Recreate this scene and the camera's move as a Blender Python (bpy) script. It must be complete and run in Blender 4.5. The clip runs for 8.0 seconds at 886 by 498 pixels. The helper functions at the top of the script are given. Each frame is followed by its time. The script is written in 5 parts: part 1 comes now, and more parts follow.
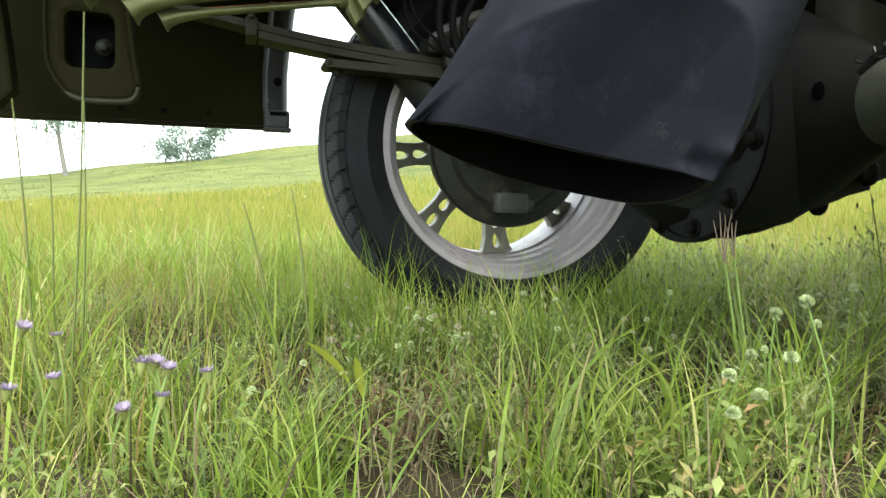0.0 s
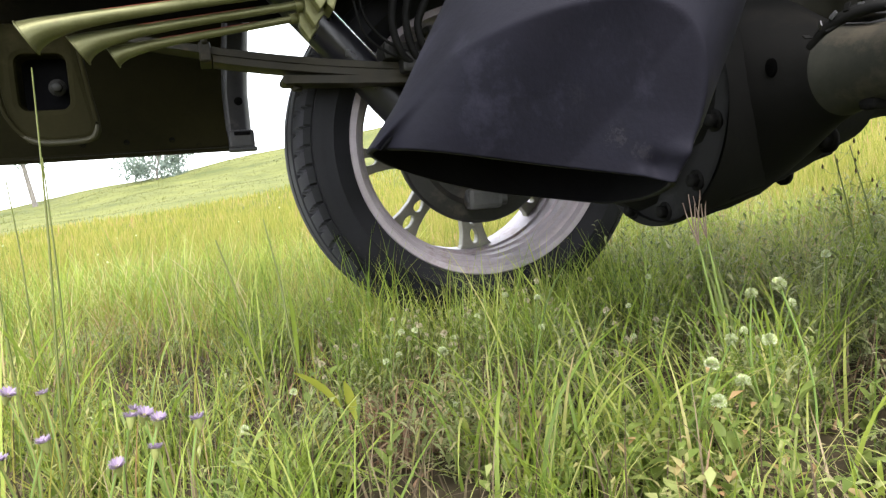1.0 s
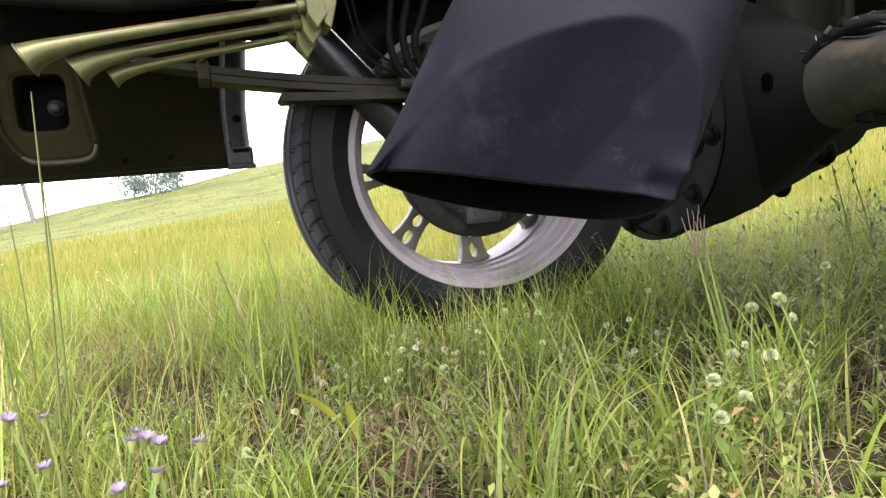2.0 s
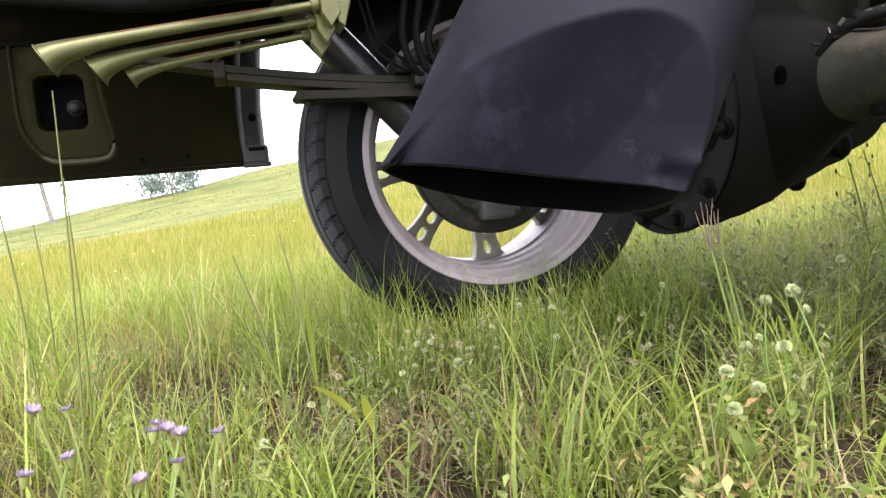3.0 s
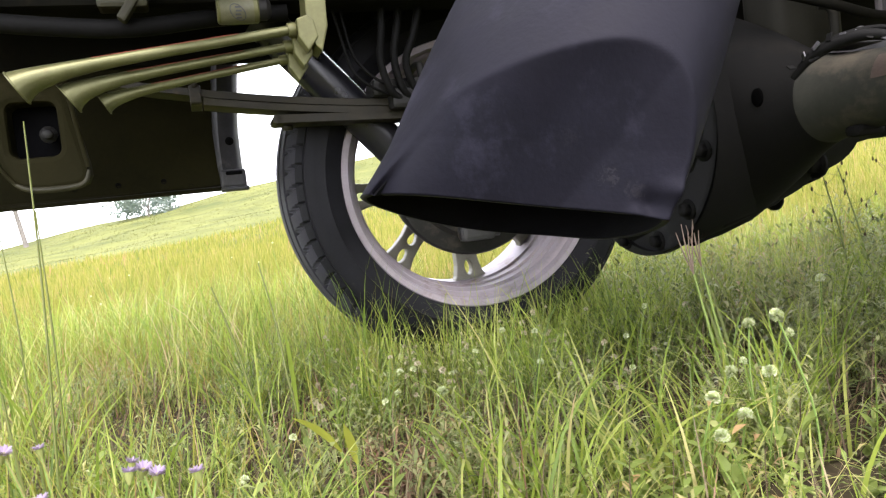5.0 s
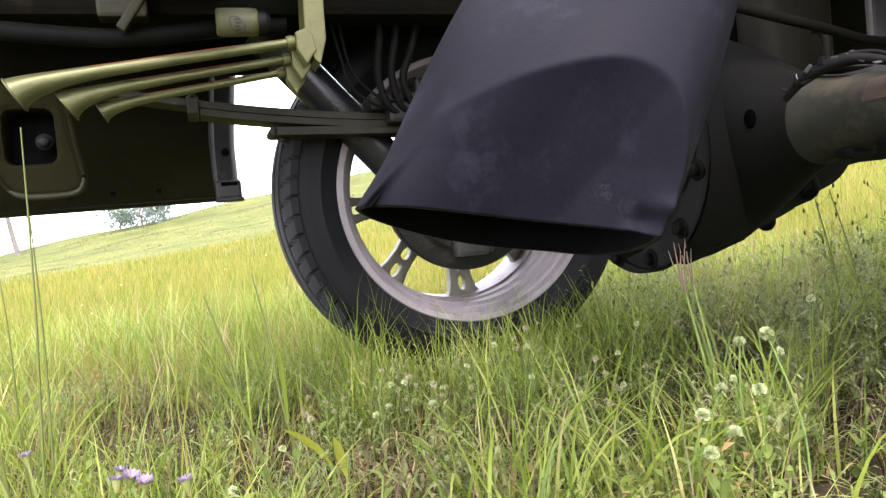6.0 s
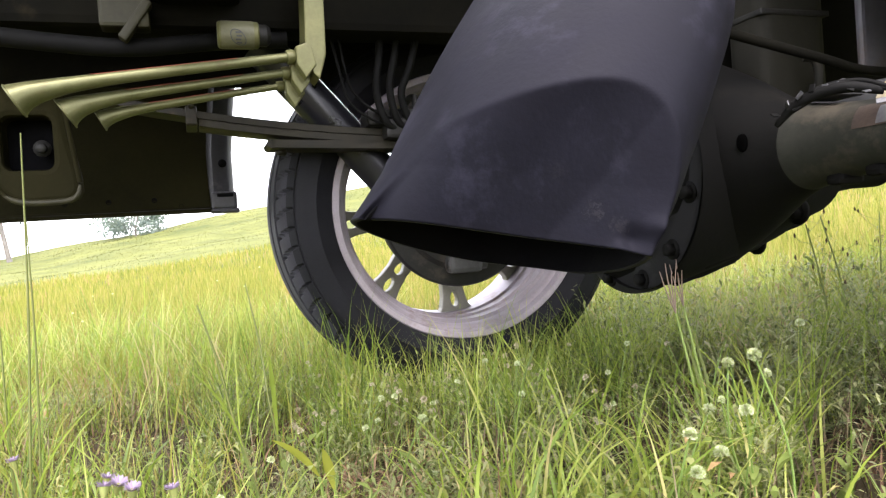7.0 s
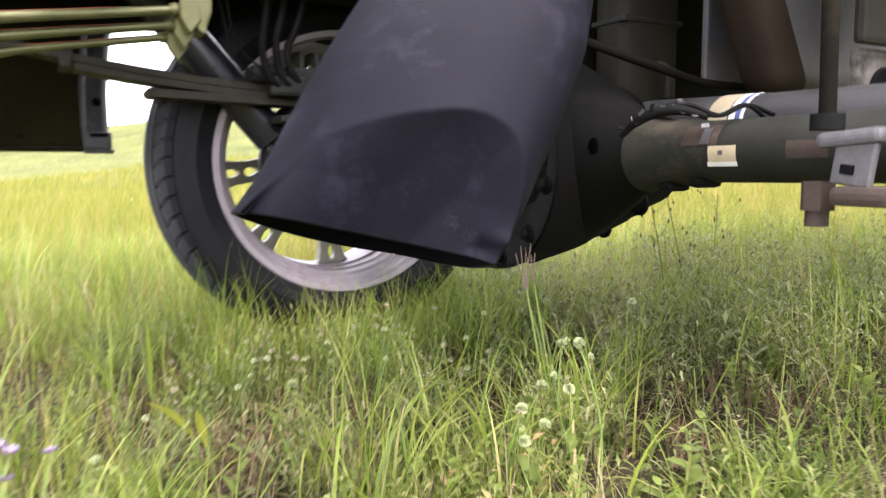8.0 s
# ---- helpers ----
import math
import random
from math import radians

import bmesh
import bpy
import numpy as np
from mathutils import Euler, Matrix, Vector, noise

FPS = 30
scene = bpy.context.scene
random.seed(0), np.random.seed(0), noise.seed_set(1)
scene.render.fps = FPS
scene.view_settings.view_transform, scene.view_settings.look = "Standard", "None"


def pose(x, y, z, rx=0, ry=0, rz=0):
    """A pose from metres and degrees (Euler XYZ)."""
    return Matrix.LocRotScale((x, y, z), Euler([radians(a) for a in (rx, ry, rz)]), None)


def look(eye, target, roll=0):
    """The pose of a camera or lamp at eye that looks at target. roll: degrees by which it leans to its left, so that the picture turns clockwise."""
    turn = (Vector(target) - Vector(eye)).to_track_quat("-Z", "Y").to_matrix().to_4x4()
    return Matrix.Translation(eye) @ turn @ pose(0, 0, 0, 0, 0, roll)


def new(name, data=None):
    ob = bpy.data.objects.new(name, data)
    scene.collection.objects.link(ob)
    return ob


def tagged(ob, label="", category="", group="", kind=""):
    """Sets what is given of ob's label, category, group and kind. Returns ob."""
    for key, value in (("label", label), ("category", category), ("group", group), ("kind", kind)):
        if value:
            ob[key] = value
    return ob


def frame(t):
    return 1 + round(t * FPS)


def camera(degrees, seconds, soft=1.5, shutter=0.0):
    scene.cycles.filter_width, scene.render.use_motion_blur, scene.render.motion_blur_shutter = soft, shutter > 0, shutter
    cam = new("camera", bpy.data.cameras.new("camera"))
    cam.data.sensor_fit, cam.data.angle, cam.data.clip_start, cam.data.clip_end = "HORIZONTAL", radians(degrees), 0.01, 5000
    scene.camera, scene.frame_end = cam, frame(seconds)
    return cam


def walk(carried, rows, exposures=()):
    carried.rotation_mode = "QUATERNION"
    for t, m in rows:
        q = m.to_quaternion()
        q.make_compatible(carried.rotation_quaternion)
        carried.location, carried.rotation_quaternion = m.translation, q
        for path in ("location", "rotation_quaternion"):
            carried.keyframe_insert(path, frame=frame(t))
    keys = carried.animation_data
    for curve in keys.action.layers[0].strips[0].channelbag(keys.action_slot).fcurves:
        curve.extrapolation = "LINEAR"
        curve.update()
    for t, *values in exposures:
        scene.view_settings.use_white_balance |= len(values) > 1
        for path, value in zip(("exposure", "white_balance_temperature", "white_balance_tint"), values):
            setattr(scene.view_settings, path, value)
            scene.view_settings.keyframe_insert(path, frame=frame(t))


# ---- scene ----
cam = camera(62.0, 8.0, 1.25, 0.5)
PATH = [
    (0, (0.036, 0.04, 0.205), (-0.024, 2.039, 0.153), 0.8),
    (0.5, (0.039, 0.044, 0.219), (0.018, 2.041, 0.108), -2.3),
    (1, (0.042, 0.038, 0.226), (0.03, 2.036, 0.141), -5.4),
    (2.5, (0.042, 0.037, 0.232), (0.03, 2.036, 0.179), -6.3),
    (3, (0.042, 0.032, 0.228), (-0.004, 2.031, 0.174), -6.4),
    (3.5, (0.042, 0.034, 0.236), (-0.001, 2.033, 0.198), -7.5),
    (4, (0.042, 0.035, 0.237), (0.026, 2.035, 0.206), -8.1),
    (5.5, (0.041, 0.039, 0.235), (0.071, 2.039, 0.238), -6.8),
    (6, (0.041, 0.036, 0.234), (0.077, 2.036, 0.261), -6.2),
    (6.5, (0.04, 0.038, 0.235), (0.096, 2.037, 0.286), -5.6),
    (7, (0.041, 0.031, 0.232), (0.098, 2.029, 0.304), -4.8),
    (7.5, (0.041, 0.031, 0.236), (0.195, 2.025, 0.263), -3.9),
    (7.6, (0.043, 0.037, 0.254), (0.275, 2.024, 0.26), -4.2),
    (7.7, (0.045, 0.028, 0.265), (0.354, 2.004, 0.236), -4.1),
    (7.8, (0.051, 0.018, 0.266), (0.406, 1.985, 0.194), -3.8),
    (7.9, (0.05, -0.001, 0.267), (0.429, 1.96, 0.174), -2.8),
    (8, (0.048, -0.027, 0.275), (0.41, 1.937, 0.151), -1.5),
]
walk(cam, [(t, look(eye, target, roll)) for t, eye, target, roll in PATH], exposures=[(0.0, 0.88, 6500, -5), (0.5, 0.93, 6500, 5), (1.0, 0.98, 6500, 10), (2.5, 1.08, 6500, 15), (7.0, 1.22, 6500, 16), (8.0, 1.26, 6500, 19)])

# ---- light: a bright, thinly overcast sky with a wide, weak sun ----
SUN_EL, SUN_AZ = radians(60), radians(176)
world = bpy.data.worlds.new("overcast_sky")
scene.world = world
world.use_nodes = True
wn = world.node_tree.nodes
wl = world.node_tree.links
sky = wn.new("ShaderNodeTexSky")
sky.sky_type = "NISHITA"
sky.sun_disc = False
sky.sun_elevation, sky.sun_rotation = SUN_EL, SUN_AZ
sky.air_density, sky.dust_density, sky.ozone_density = 1.0, 6.0, 1.0
haze = wn.new("ShaderNodeMix")
haze.data_type = "RGBA"
haze.inputs["Factor"].default_value = 0.65
haze.inputs["B"].default_value = (13.0, 13.4, 14.0, 1)
wl.new(sky.outputs[0], haze.inputs["A"])
wl.new(haze.outputs["Result"], wn["Background"].inputs["Color"])
wn["Background"].inputs["Strength"].default_value = 0.25
sun = new("sun", bpy.data.lights.new("sun", "SUN"))
sun.data.energy, sun.data.angle, sun.data.color = 1.6, radians(25), (1.0, 0.97, 0.92)
sun_dir = Vector((math.sin(SUN_AZ) * math.cos(SUN_EL), math.cos(SUN_AZ) * math.cos(SUN_EL), math.sin(SUN_EL)))
sun.matrix_world = look(sun_dir * 30, (0, 0, 0))


# ---- materials ----
def socket(m, kind, **values):
    n = m.node_tree.nodes.new(kind)
    for k, v in values.items():
        n.inputs[k].default_value = v
    return n


def surface(name, dark, light, rough=0.6, metal=0.0, scale=30.0, fine=220.0, bump=0.15, wear=None, wear_at=0.62, coat=0.0, spec=0.5):
    """Base colour mottled at two scales, with stains of another colour and a fine relief."""
    m = bpy.data.materials.new(name)
    m.use_nodes = True
    nt = m.node_tree
    bsdf = nt.nodes["Principled BSDF"]
    tc = nt.nodes.new("ShaderNodeTexCoord")
    big = socket(m, "ShaderNodeTexNoise", Scale=scale, Detail=6.0, Roughness=0.6)
    small = socket(m, "ShaderNodeTexNoise", Scale=fine, Detail=3.0, Roughness=0.6)
    nt.links.new(tc.outputs["Object"], big.inputs["Vector"])
    nt.links.new(tc.outputs["Object"], small.inputs["Vector"])
    mixf = nt.nodes.new("ShaderNodeMath")
    mixf.operation = "MULTIPLY_ADD"
    mixf.inputs[1].default_value = 0.35
    nt.links.new(small.outputs["Fac"], mixf.inputs[0])
    nt.links.new(big.outputs["Fac"], mixf.inputs[2])
    ramp = nt.nodes.new("ShaderNodeValToRGB")
    ramp.color_ramp.elements[0].position, ramp.color_ramp.elements[1].position = 0.45, 0.9
    ramp.color_ramp.elements[0].color, ramp.color_ramp.elements[1].color = (*dark, 1), (*light, 1)
    nt.links.new(mixf.outputs[0], ramp.inputs["Fac"])
    colour = ramp.outputs["Color"]
    if wear:
        spots = socket(m, "ShaderNodeTexNoise", Scale=scale * 0.45, Detail=8.0, Roughness=0.7)
        nt.links.new(tc.outputs["Object"], spots.inputs["Vector"])
        edge = nt.nodes.new("ShaderNodeMapRange")
        edge.inputs["From Min"].default_value, edge.inputs["From Max"].default_value = wear_at, wear_at + 0.1
        nt.links.new(spots.outputs["Fac"], edge.inputs["Value"])
        mx = nt.nodes.new("ShaderNodeMix")
        mx.data_type = "RGBA"
        mx.inputs["B"].default_value = (*wear, 1)
        nt.links.new(edge.outputs[0], mx.inputs["Factor"])
        nt.links.new(colour, mx.inputs["A"])
        colour = mx.outputs["Result"]
    nt.links.new(colour, bsdf.inputs["Base Color"])
    rr = nt.nodes.new("ShaderNodeMapRange")
    rr.inputs["To Min"].default_value, rr.inputs["To Max"].default_value = max(rough - 0.12, 0.03), min(rough + 0.12, 1)
    nt.links.new(big.outputs["Fac"], rr.inputs["Value"])
    nt.links.new(rr.outputs[0], bsdf.inputs["Roughness"])
    bsdf.inputs["Metallic"].default_value = metal
    bsdf.inputs["Coat Weight"].default_value = coat
    bsdf.inputs["Specular IOR Level"].default_value = spec
    bp = socket(m, "ShaderNodeBump", Strength=bump, Distance=0.002)
    nt.links.new(mixf.outputs[0], bp.inputs["Height"])
    nt.links.new(bp.outputs[0], bsdf.inputs["Normal"])
    return m


def leafy(name, stops, translucent=0.45, rough=0.5, spec=0.3):
    """Thin plant tissue: each blade takes its own tint from the stops, and some light comes through."""
    m = bpy.data.materials.new(name)
    m.use_nodes = True
    nt = m.node_tree
    bsdf = nt.nodes["Principled BSDF"]
    geo = nt.nodes.new("ShaderNodeNewGeometry")
    tc = nt.nodes.new("ShaderNodeTexCoord")
    patch = socket(m, "ShaderNodeTexNoise", Scale=2.2, Detail=5.0, Roughness=0.65)
    nt.links.new(tc.outputs["Object"], patch.inputs["Vector"])
    add = nt.nodes.new("ShaderNodeMath")
    add.operation = "MULTIPLY_ADD"
    add.inputs[1].default_value = 0.75
    shift = nt.nodes.new("ShaderNodeMath")
    shift.operation = "MULTIPLY_ADD"
    shift.inputs[1].default_value, shift.inputs[2].default_value = 1.25, -0.50
    nt.links.new(patch.outputs["Fac"], shift.inputs[0])
    nt.links.new(geo.outputs["Random Per Island"], add.inputs[0])
    nt.links.new(shift.outputs[0], add.inputs[2])
    ramp = nt.nodes.new("ShaderNodeValToRGB")
    while len(ramp.color_ramp.elements) < len(stops):
        ramp.color_ramp.elements.new(0.5)
    for el, (p, c) in zip(ramp.color_ramp.elements, stops):
        el.position, el.color = p, (*c, 1)
    nt.links.new(add.outputs[0], ramp.inputs["Fac"])
    nt.links.new(ramp.outputs["Color"], bsdf.inputs["Base Color"])
    bsdf.inputs["Roughness"].default_value = rough
    bsdf.inputs["Specular IOR Level"].default_value = spec
    tr = nt.nodes.new("ShaderNodeBsdfTranslucent")
    nt.links.new(ramp.outputs["Color"], tr.inputs["Color"])
    mix = nt.nodes.new("ShaderNodeMixShader")
    mix.inputs[0].default_value = translucent
    nt.links.new(bsdf.outputs[0], mix.inputs[1])
    nt.links.new(tr.outputs[0], mix.inputs[2])
    nt.links.new(mix.outputs[0], nt.nodes["Material Output"].inputs["Surface"])
    return m


M_EXH = surface("black_heat_paint", (0.0012, 0.0012, 0.0026), (0.0044, 0.0043, 0.0074), 0.70, 0.0, 34, 300, 0.20, (0.0105, 0.0100, 0.0160), 0.54, spec=0.18)
# Lilac specular tint stands in for blue sky mirrored in the paint.
M_EXH.node_tree.nodes["Principled BSDF"].inputs["Specular Tint"].default_value = (0.83, 0.81, 1.0, 1)


def add_scuff(m, places):
    """Pale scrapes of a few centimetres at given places."""
    nt = m.node_tree
    bsdf = nt.nodes["Principled BSDF"]
    tc = nt.nodes.new("ShaderNodeTexCoord")
    speck = socket(m, "ShaderNodeTexNoise", Scale=420.0, Detail=6.0, Roughness=0.75, Distortion=0.4)
    nt.links.new(tc.outputs["Object"], speck.inputs["Vector"])
    for at, size, strong in places:
        old = bsdf.inputs["Base Color"].links[0].from_socket
        far = nt.nodes.new("ShaderNodeVectorMath")
        far.operation = "DISTANCE"
        far.inputs[1].default_value = at
        nt.links.new(tc.outputs["Object"], far.inputs[0])
        near = nt.nodes.new("ShaderNodeMapRange")
        near.inputs["From Min"].default_value, near.inputs["From Max"].default_value = size, size * 0.2
        near.inputs["To Min"].default_value, near.inputs["To Max"].default_value = -0.62, -0.40
        near.clamp = False
        nt.links.new(far.outputs["Value"], near.inputs["Value"])
        both = nt.nodes.new("ShaderNodeMath")
        both.operation = "ADD"
        nt.links.new(near.outputs[0], both.inputs[0])
        nt.links.new(speck.outputs["Fac"], both.inputs[1])
        edge = nt.nodes.new("ShaderNodeMapRange")
        edge.inputs["From Min"].default_value, edge.inputs["From Max"].default_value = 0.0, 0.12
        edge.inputs["To Max"].default_value = strong
        nt.links.new(both.outputs[0], edge.inputs["Value"])
        mx = nt.nodes.new("ShaderNodeMix")
        mx.data_type = "RGBA"
        mx.inputs["B"].default_value = (0.06, 0.055, 0.055, 1)
        nt.links.new(edge.outputs[0], mx.inputs["Factor"])
        nt.links.new(old, mx.inputs["A"])
        nt.links.new(mx.outputs["Result"], bsdf.inputs["Base Color"])


add_scuff(M_EXH, (((-0.221, -0.808, -0.045), 0.010, 0.16), ((-0.211, -0.816, -0.055), 0.009, 0.12), ((-0.24, -0.80, -0.02), 0.010, 0.06)))
M_VOID = surface("unlit_bore", (0.0004, 0.0004, 0.0004), (0.0009, 0.0009, 0.0009), 0.95, spec=0.02)
# Soot in the tailpipe; elsewhere it paints the shade inside holes.
M_SOOT_SHADE = surface("soot_and_hole_shade", (0.003, 0.003, 0.0035), (0.006, 0.006, 0.007), 0.95, 0.0, 20, 200, 0.3, spec=0.05)
M_TYRE = surface("tyre_rubber", (0.0045, 0.0045, 0.006), (0.0098, 0.0098, 0.0125), 0.7, 0.0, 18, 300, 0.12, (0.024, 0.022, 0.021), 0.64, spec=0.2)
M_RIM = surface("brushed_alloy", (0.235, 0.207, 0.228), (0.35, 0.31, 0.34), 0.52, 0.25, 16, 260, 0.08, (0.19, 0.135, 0.125), 0.58)
M_SPOKE = surface("alloy_spoke", (0.14, 0.135, 0.11), (0.24, 0.23, 0.19), 0.5, 0.4, 20, 260, 0.08, (0.14, 0.11, 0.08), 0.6)
M_HUB = surface("oily_black_steel", (0.007, 0.007, 0.007), (0.018, 0.017, 0.015), 0.6, 0.1, 22, 240, 0.3, (0.045, 0.038, 0.03), 0.62, spec=0.35)
M_AXLE = surface("dusty_painted_axle", (0.0115, 0.012, 0.0095), (0.025, 0.0255, 0.0205), 0.68, 0.0, 12, 160, 0.25, (0.052, 0.045, 0.033), 0.6, spec=0.18)
M_DIFF = surface("dark_diff_iron", (0.0012, 0.0012, 0.0011), (0.0033, 0.0032, 0.0029), 0.8, 0.0, 12, 160, 0.35, (0.009, 0.008, 0.0066), 0.64, spec=0.12)
M_FLANGE = surface("worn_flange_paint", (0.003, 0.003, 0.0036), (0.008, 0.008, 0.0095), 0.7, 0.0, 18, 200, 0.25, (0.02, 0.02, 0.022), 0.62, spec=0.2)
M_RUST = surface("rusty_steel", (0.022, 0.014, 0.010), (0.055, 0.036, 0.026), 0.8, 0.0, 30, 260, 0.4, (0.10, 0.085, 0.075), 0.6)
M_STEEL = surface("grey_underbody_steel", (0.024, 0.024, 0.025), (0.048, 0.048, 0.048), 0.6, 0.1, 14, 200, 0.2, (0.08, 0.055, 0.035), 0.6)
M_FOIL = surface("torn_foil", (0.05, 0.05, 0.055), (0.13, 0.13, 0.14), 0.5, 0.4, 60, 400, 0.3, (0.05, 0.045, 0.04), 0.6)
M_ZINC = surface("zinc_plate", (0.075, 0.073, 0.078), (0.14, 0.137, 0.145), 0.5, 0.3, 25, 300, 0.15, (0.07, 0.055, 0.045), 0.56)
# Yellow cast in the panel paint stands in for light off the grass.
M_PANEL = surface("inner_panel_paint", (0.0095, 0.0086, 0.0026), (0.0185, 0.0165, 0.0062), 0.78, 0.0, 9, 150, 0.12, (0.036, 0.031, 0.015), 0.62, spec=0.07)
M_LIP = surface("arch_lip_paint", (0.022, 0.021, 0.025), (0.046, 0.045, 0.052), 0.5, 0.0, 22, 200, 0.15, (0.09, 0.085, 0.085), 0.6)
M_EDGE = surface("pale_olive_edge", (0.017, 0.016, 0.007), (0.040, 0.037, 0.019), 0.6, 0.0, 22, 200, 0.15, (0.03, 0.026, 0.012), 0.6, spec=0.3)
M_UNDER = surface("underseal", (0.0034, 0.0033, 0.0024), (0.0085, 0.0078, 0.0055), 0.88, 0.0, 8, 120, 0.4, (0.024, 0.019, 0.011), 0.6, spec=0.08)
M_SPRING = surface("spring_steel", (0.010, 0.0085, 0.005), (0.026, 0.022, 0.013), 0.6, 0.0, 30, 260, 0.25, (0.07, 0.048, 0.026), 0.6, spec=0.3)
# Olive in the chrome stands in for grass reflected in it.
M_HORN = surface("worn_chrome_grass_tint", (0.095, 0.098, 0.040), (0.155, 0.155, 0.072), 0.42, 0.5, 24, 300, 0.10, (0.10, 0.085, 0.04), 0.58)
M_RED = surface("red_stripe", (0.16, 0.03, 0.02), (0.24, 0.05, 0.03), 0.4)
# Yellow tint paints the green-yellow light bounced up from the grass.
M_PLATE = surface("grass_lit_zinc_bracket", (0.10, 0.10, 0.038), (0.17, 0.168, 0.070), 0.5, 0.3, 30, 260, 0.15, (0.12, 0.1, 0.05), 0.6)
M_SHOCK = surface("shock_black_paint", (0.010, 0.010, 0.013), (0.02, 0.02, 0.025), 0.3, 0.0, 30, 300, 0.08)
M_CHROME = surface("bare_rod", (0.6, 0.6, 0.62), (0.75, 0.75, 0.77), 0.2, 0.95)
M_HOSE = surface("black_hose", (0.0028, 0.0028, 0.0028), (0.0070, 0.0070, 0.0068), 0.7, spec=0.12)
# Olive cast on the pale label is painted grass bounce too.
M_LABEL = surface("pale_label", (0.11, 0.107, 0.060), (0.165, 0.16, 0.095), 0.55, 0.0, 40, 300, 0.05)
M_LABELW = surface("white_label", (0.62, 0.62, 0.6), (0.75, 0.75, 0.72), 0.5, 0.0, 40, 300, 0.05)
M_INK = surface("label_ink", (0.05, 0.05, 0.05), (0.09, 0.09, 0.1), 0.6)
M_BLUE = surface("blue_mark", (0.05, 0.07, 0.2), (0.09, 0.12, 0.3), 0.6)
M_TAN = surface("tan_label", (0.36, 0.30, 0.19), (0.46, 0.40, 0.27), 0.6, 0.0, 40, 300, 0.05, (0.2, 0.15, 0.1), 0.6)
M_TANK = surface("grey_plastic_tank", (0.060, 0.057, 0.063), (0.105, 0.10, 0.11), 0.5, 0.0, 10, 150, 0.12, (0.075, 0.05, 0.032), 0.56)
M_OLIVE = surface("olive_dusty_steel", (0.0075, 0.007, 0.0046), (0.0165, 0.0155, 0.0105), 0.75, 0.0, 14, 200, 0.2, (0.035, 0.028, 0.018), 0.6, spec=0.2)
# Shade colour for the tank's corner.
M_BROWN = surface("shade_brown_plastic", (0.020, 0.013, 0.009), (0.034, 0.023, 0.016), 0.7, 0.0, 14, 150, 0.2, (0.06, 0.047, 0.04), 0.62, spec=0.15)
M_MOTTLE = surface("mottled_flaking_paint", (0.05, 0.044, 0.036), (0.12, 0.108, 0.094), 0.75, 0.0, 40, 150, 0.4, (0.02, 0.015, 0.011), 0.46)
# Lighter, bluer rubber stands in for the light on the outer tread.
M_TREAD = surface("worn_lit_tread_rubber", (0.018, 0.018, 0.023), (0.034, 0.034, 0.042), 0.75, 0.0, 18, 300, 0.15, (0.05, 0.048, 0.05), 0.62, spec=0.25)
M_SEED = surface("dark_seed", (0.05, 0.035, 0.02), (0.10, 0.075, 0.045), 0.85, spec=0.1)
M_BARK = surface("grey_bark", (0.10, 0.09, 0.08), (0.22, 0.2, 0.18), 0.9, 0.0, 6, 40, 0.6)

# Soil brown, taken darker to stand in for shade between the blades.
M_SOIL = surface("soil_and_litter", (0.022, 0.017, 0.011), (0.070, 0.056, 0.033), 0.95, 0.0, 7, 90, 0.8, (0.055, 0.060, 0.02), 0.56, spec=0.1)


def add_sward(m):
    """Grass cover that closes over the soil a few metres out."""
    nt = m.node_tree
    bsdf = nt.nodes["Principled BSDF"]
    old = bsdf.inputs["Base Color"].links[0].from_socket
    tc = nt.nodes.new("ShaderNodeTexCoord")
    far = nt.nodes.new("ShaderNodeVectorMath")
    far.operation = "LENGTH"
    nt.links.new(tc.outputs["Object"], far.inputs[0])
    edge = nt.nodes.new("ShaderNodeMapRange")
    edge.inputs["From Min"].default_value, edge.inputs["From Max"].default_value = 1.8, 4.5
    nt.links.new(far.outputs["Value"], edge.inputs["Value"])
    patch = socket(m, "ShaderNodeTexNoise", Scale=0.35, Detail=9.0, Roughness=0.7)
    nt.links.new(tc.outputs["Object"], patch.inputs["Vector"])
    ramp = nt.nodes.new("ShaderNodeValToRGB")
    ramp.color_ramp.elements[0].position, ramp.color_ramp.elements[1].position = 0.36, 0.66
    ramp.color_ramp.elements[0].color, ramp.color_ramp.elements[1].color = (0.062, 0.074, 0.020, 1), (0.135, 0.138, 0.040, 1)
    nt.links.new(patch.outputs["Fac"], ramp.inputs["Fac"])
    mx = nt.nodes.new("ShaderNodeMix")
    mx.data_type = "RGBA"
    nt.links.new(edge.outputs[0], mx.inputs["Factor"])
    nt.links.new(old, mx.inputs["A"])
    nt.links.new(ramp.outputs["Color"], mx.inputs["B"])
    nt.links.new(mx.outputs["Result"], bsdf.inputs["Base Color"])


add_sward(M_SOIL)
M_GRASS = leafy("fresh_grass", [(0.0, (0.060, 0.100, 0.018)), (0.33, (0.19, 0.275, 0.04)), (0.68, (0.335, 0.405, 0.070)), (0.9, (0.47, 0.465, 0.16)), (1.0, (0.54, 0.41, 0.24))], 0.55, 0.42, 0.45)
M_MEADOW = leafy("meadow_grass", [(0.0, (0.092, 0.132, 0.022)), (0.3, (0.18, 0.205, 0.033)), (0.6, (0.265, 0.252, 0.052)), (0.82, (0.33, 0.29, 0.09)), (1.0, (0.40, 0.22, 0.14))], 0.5, 0.6, 0.15)
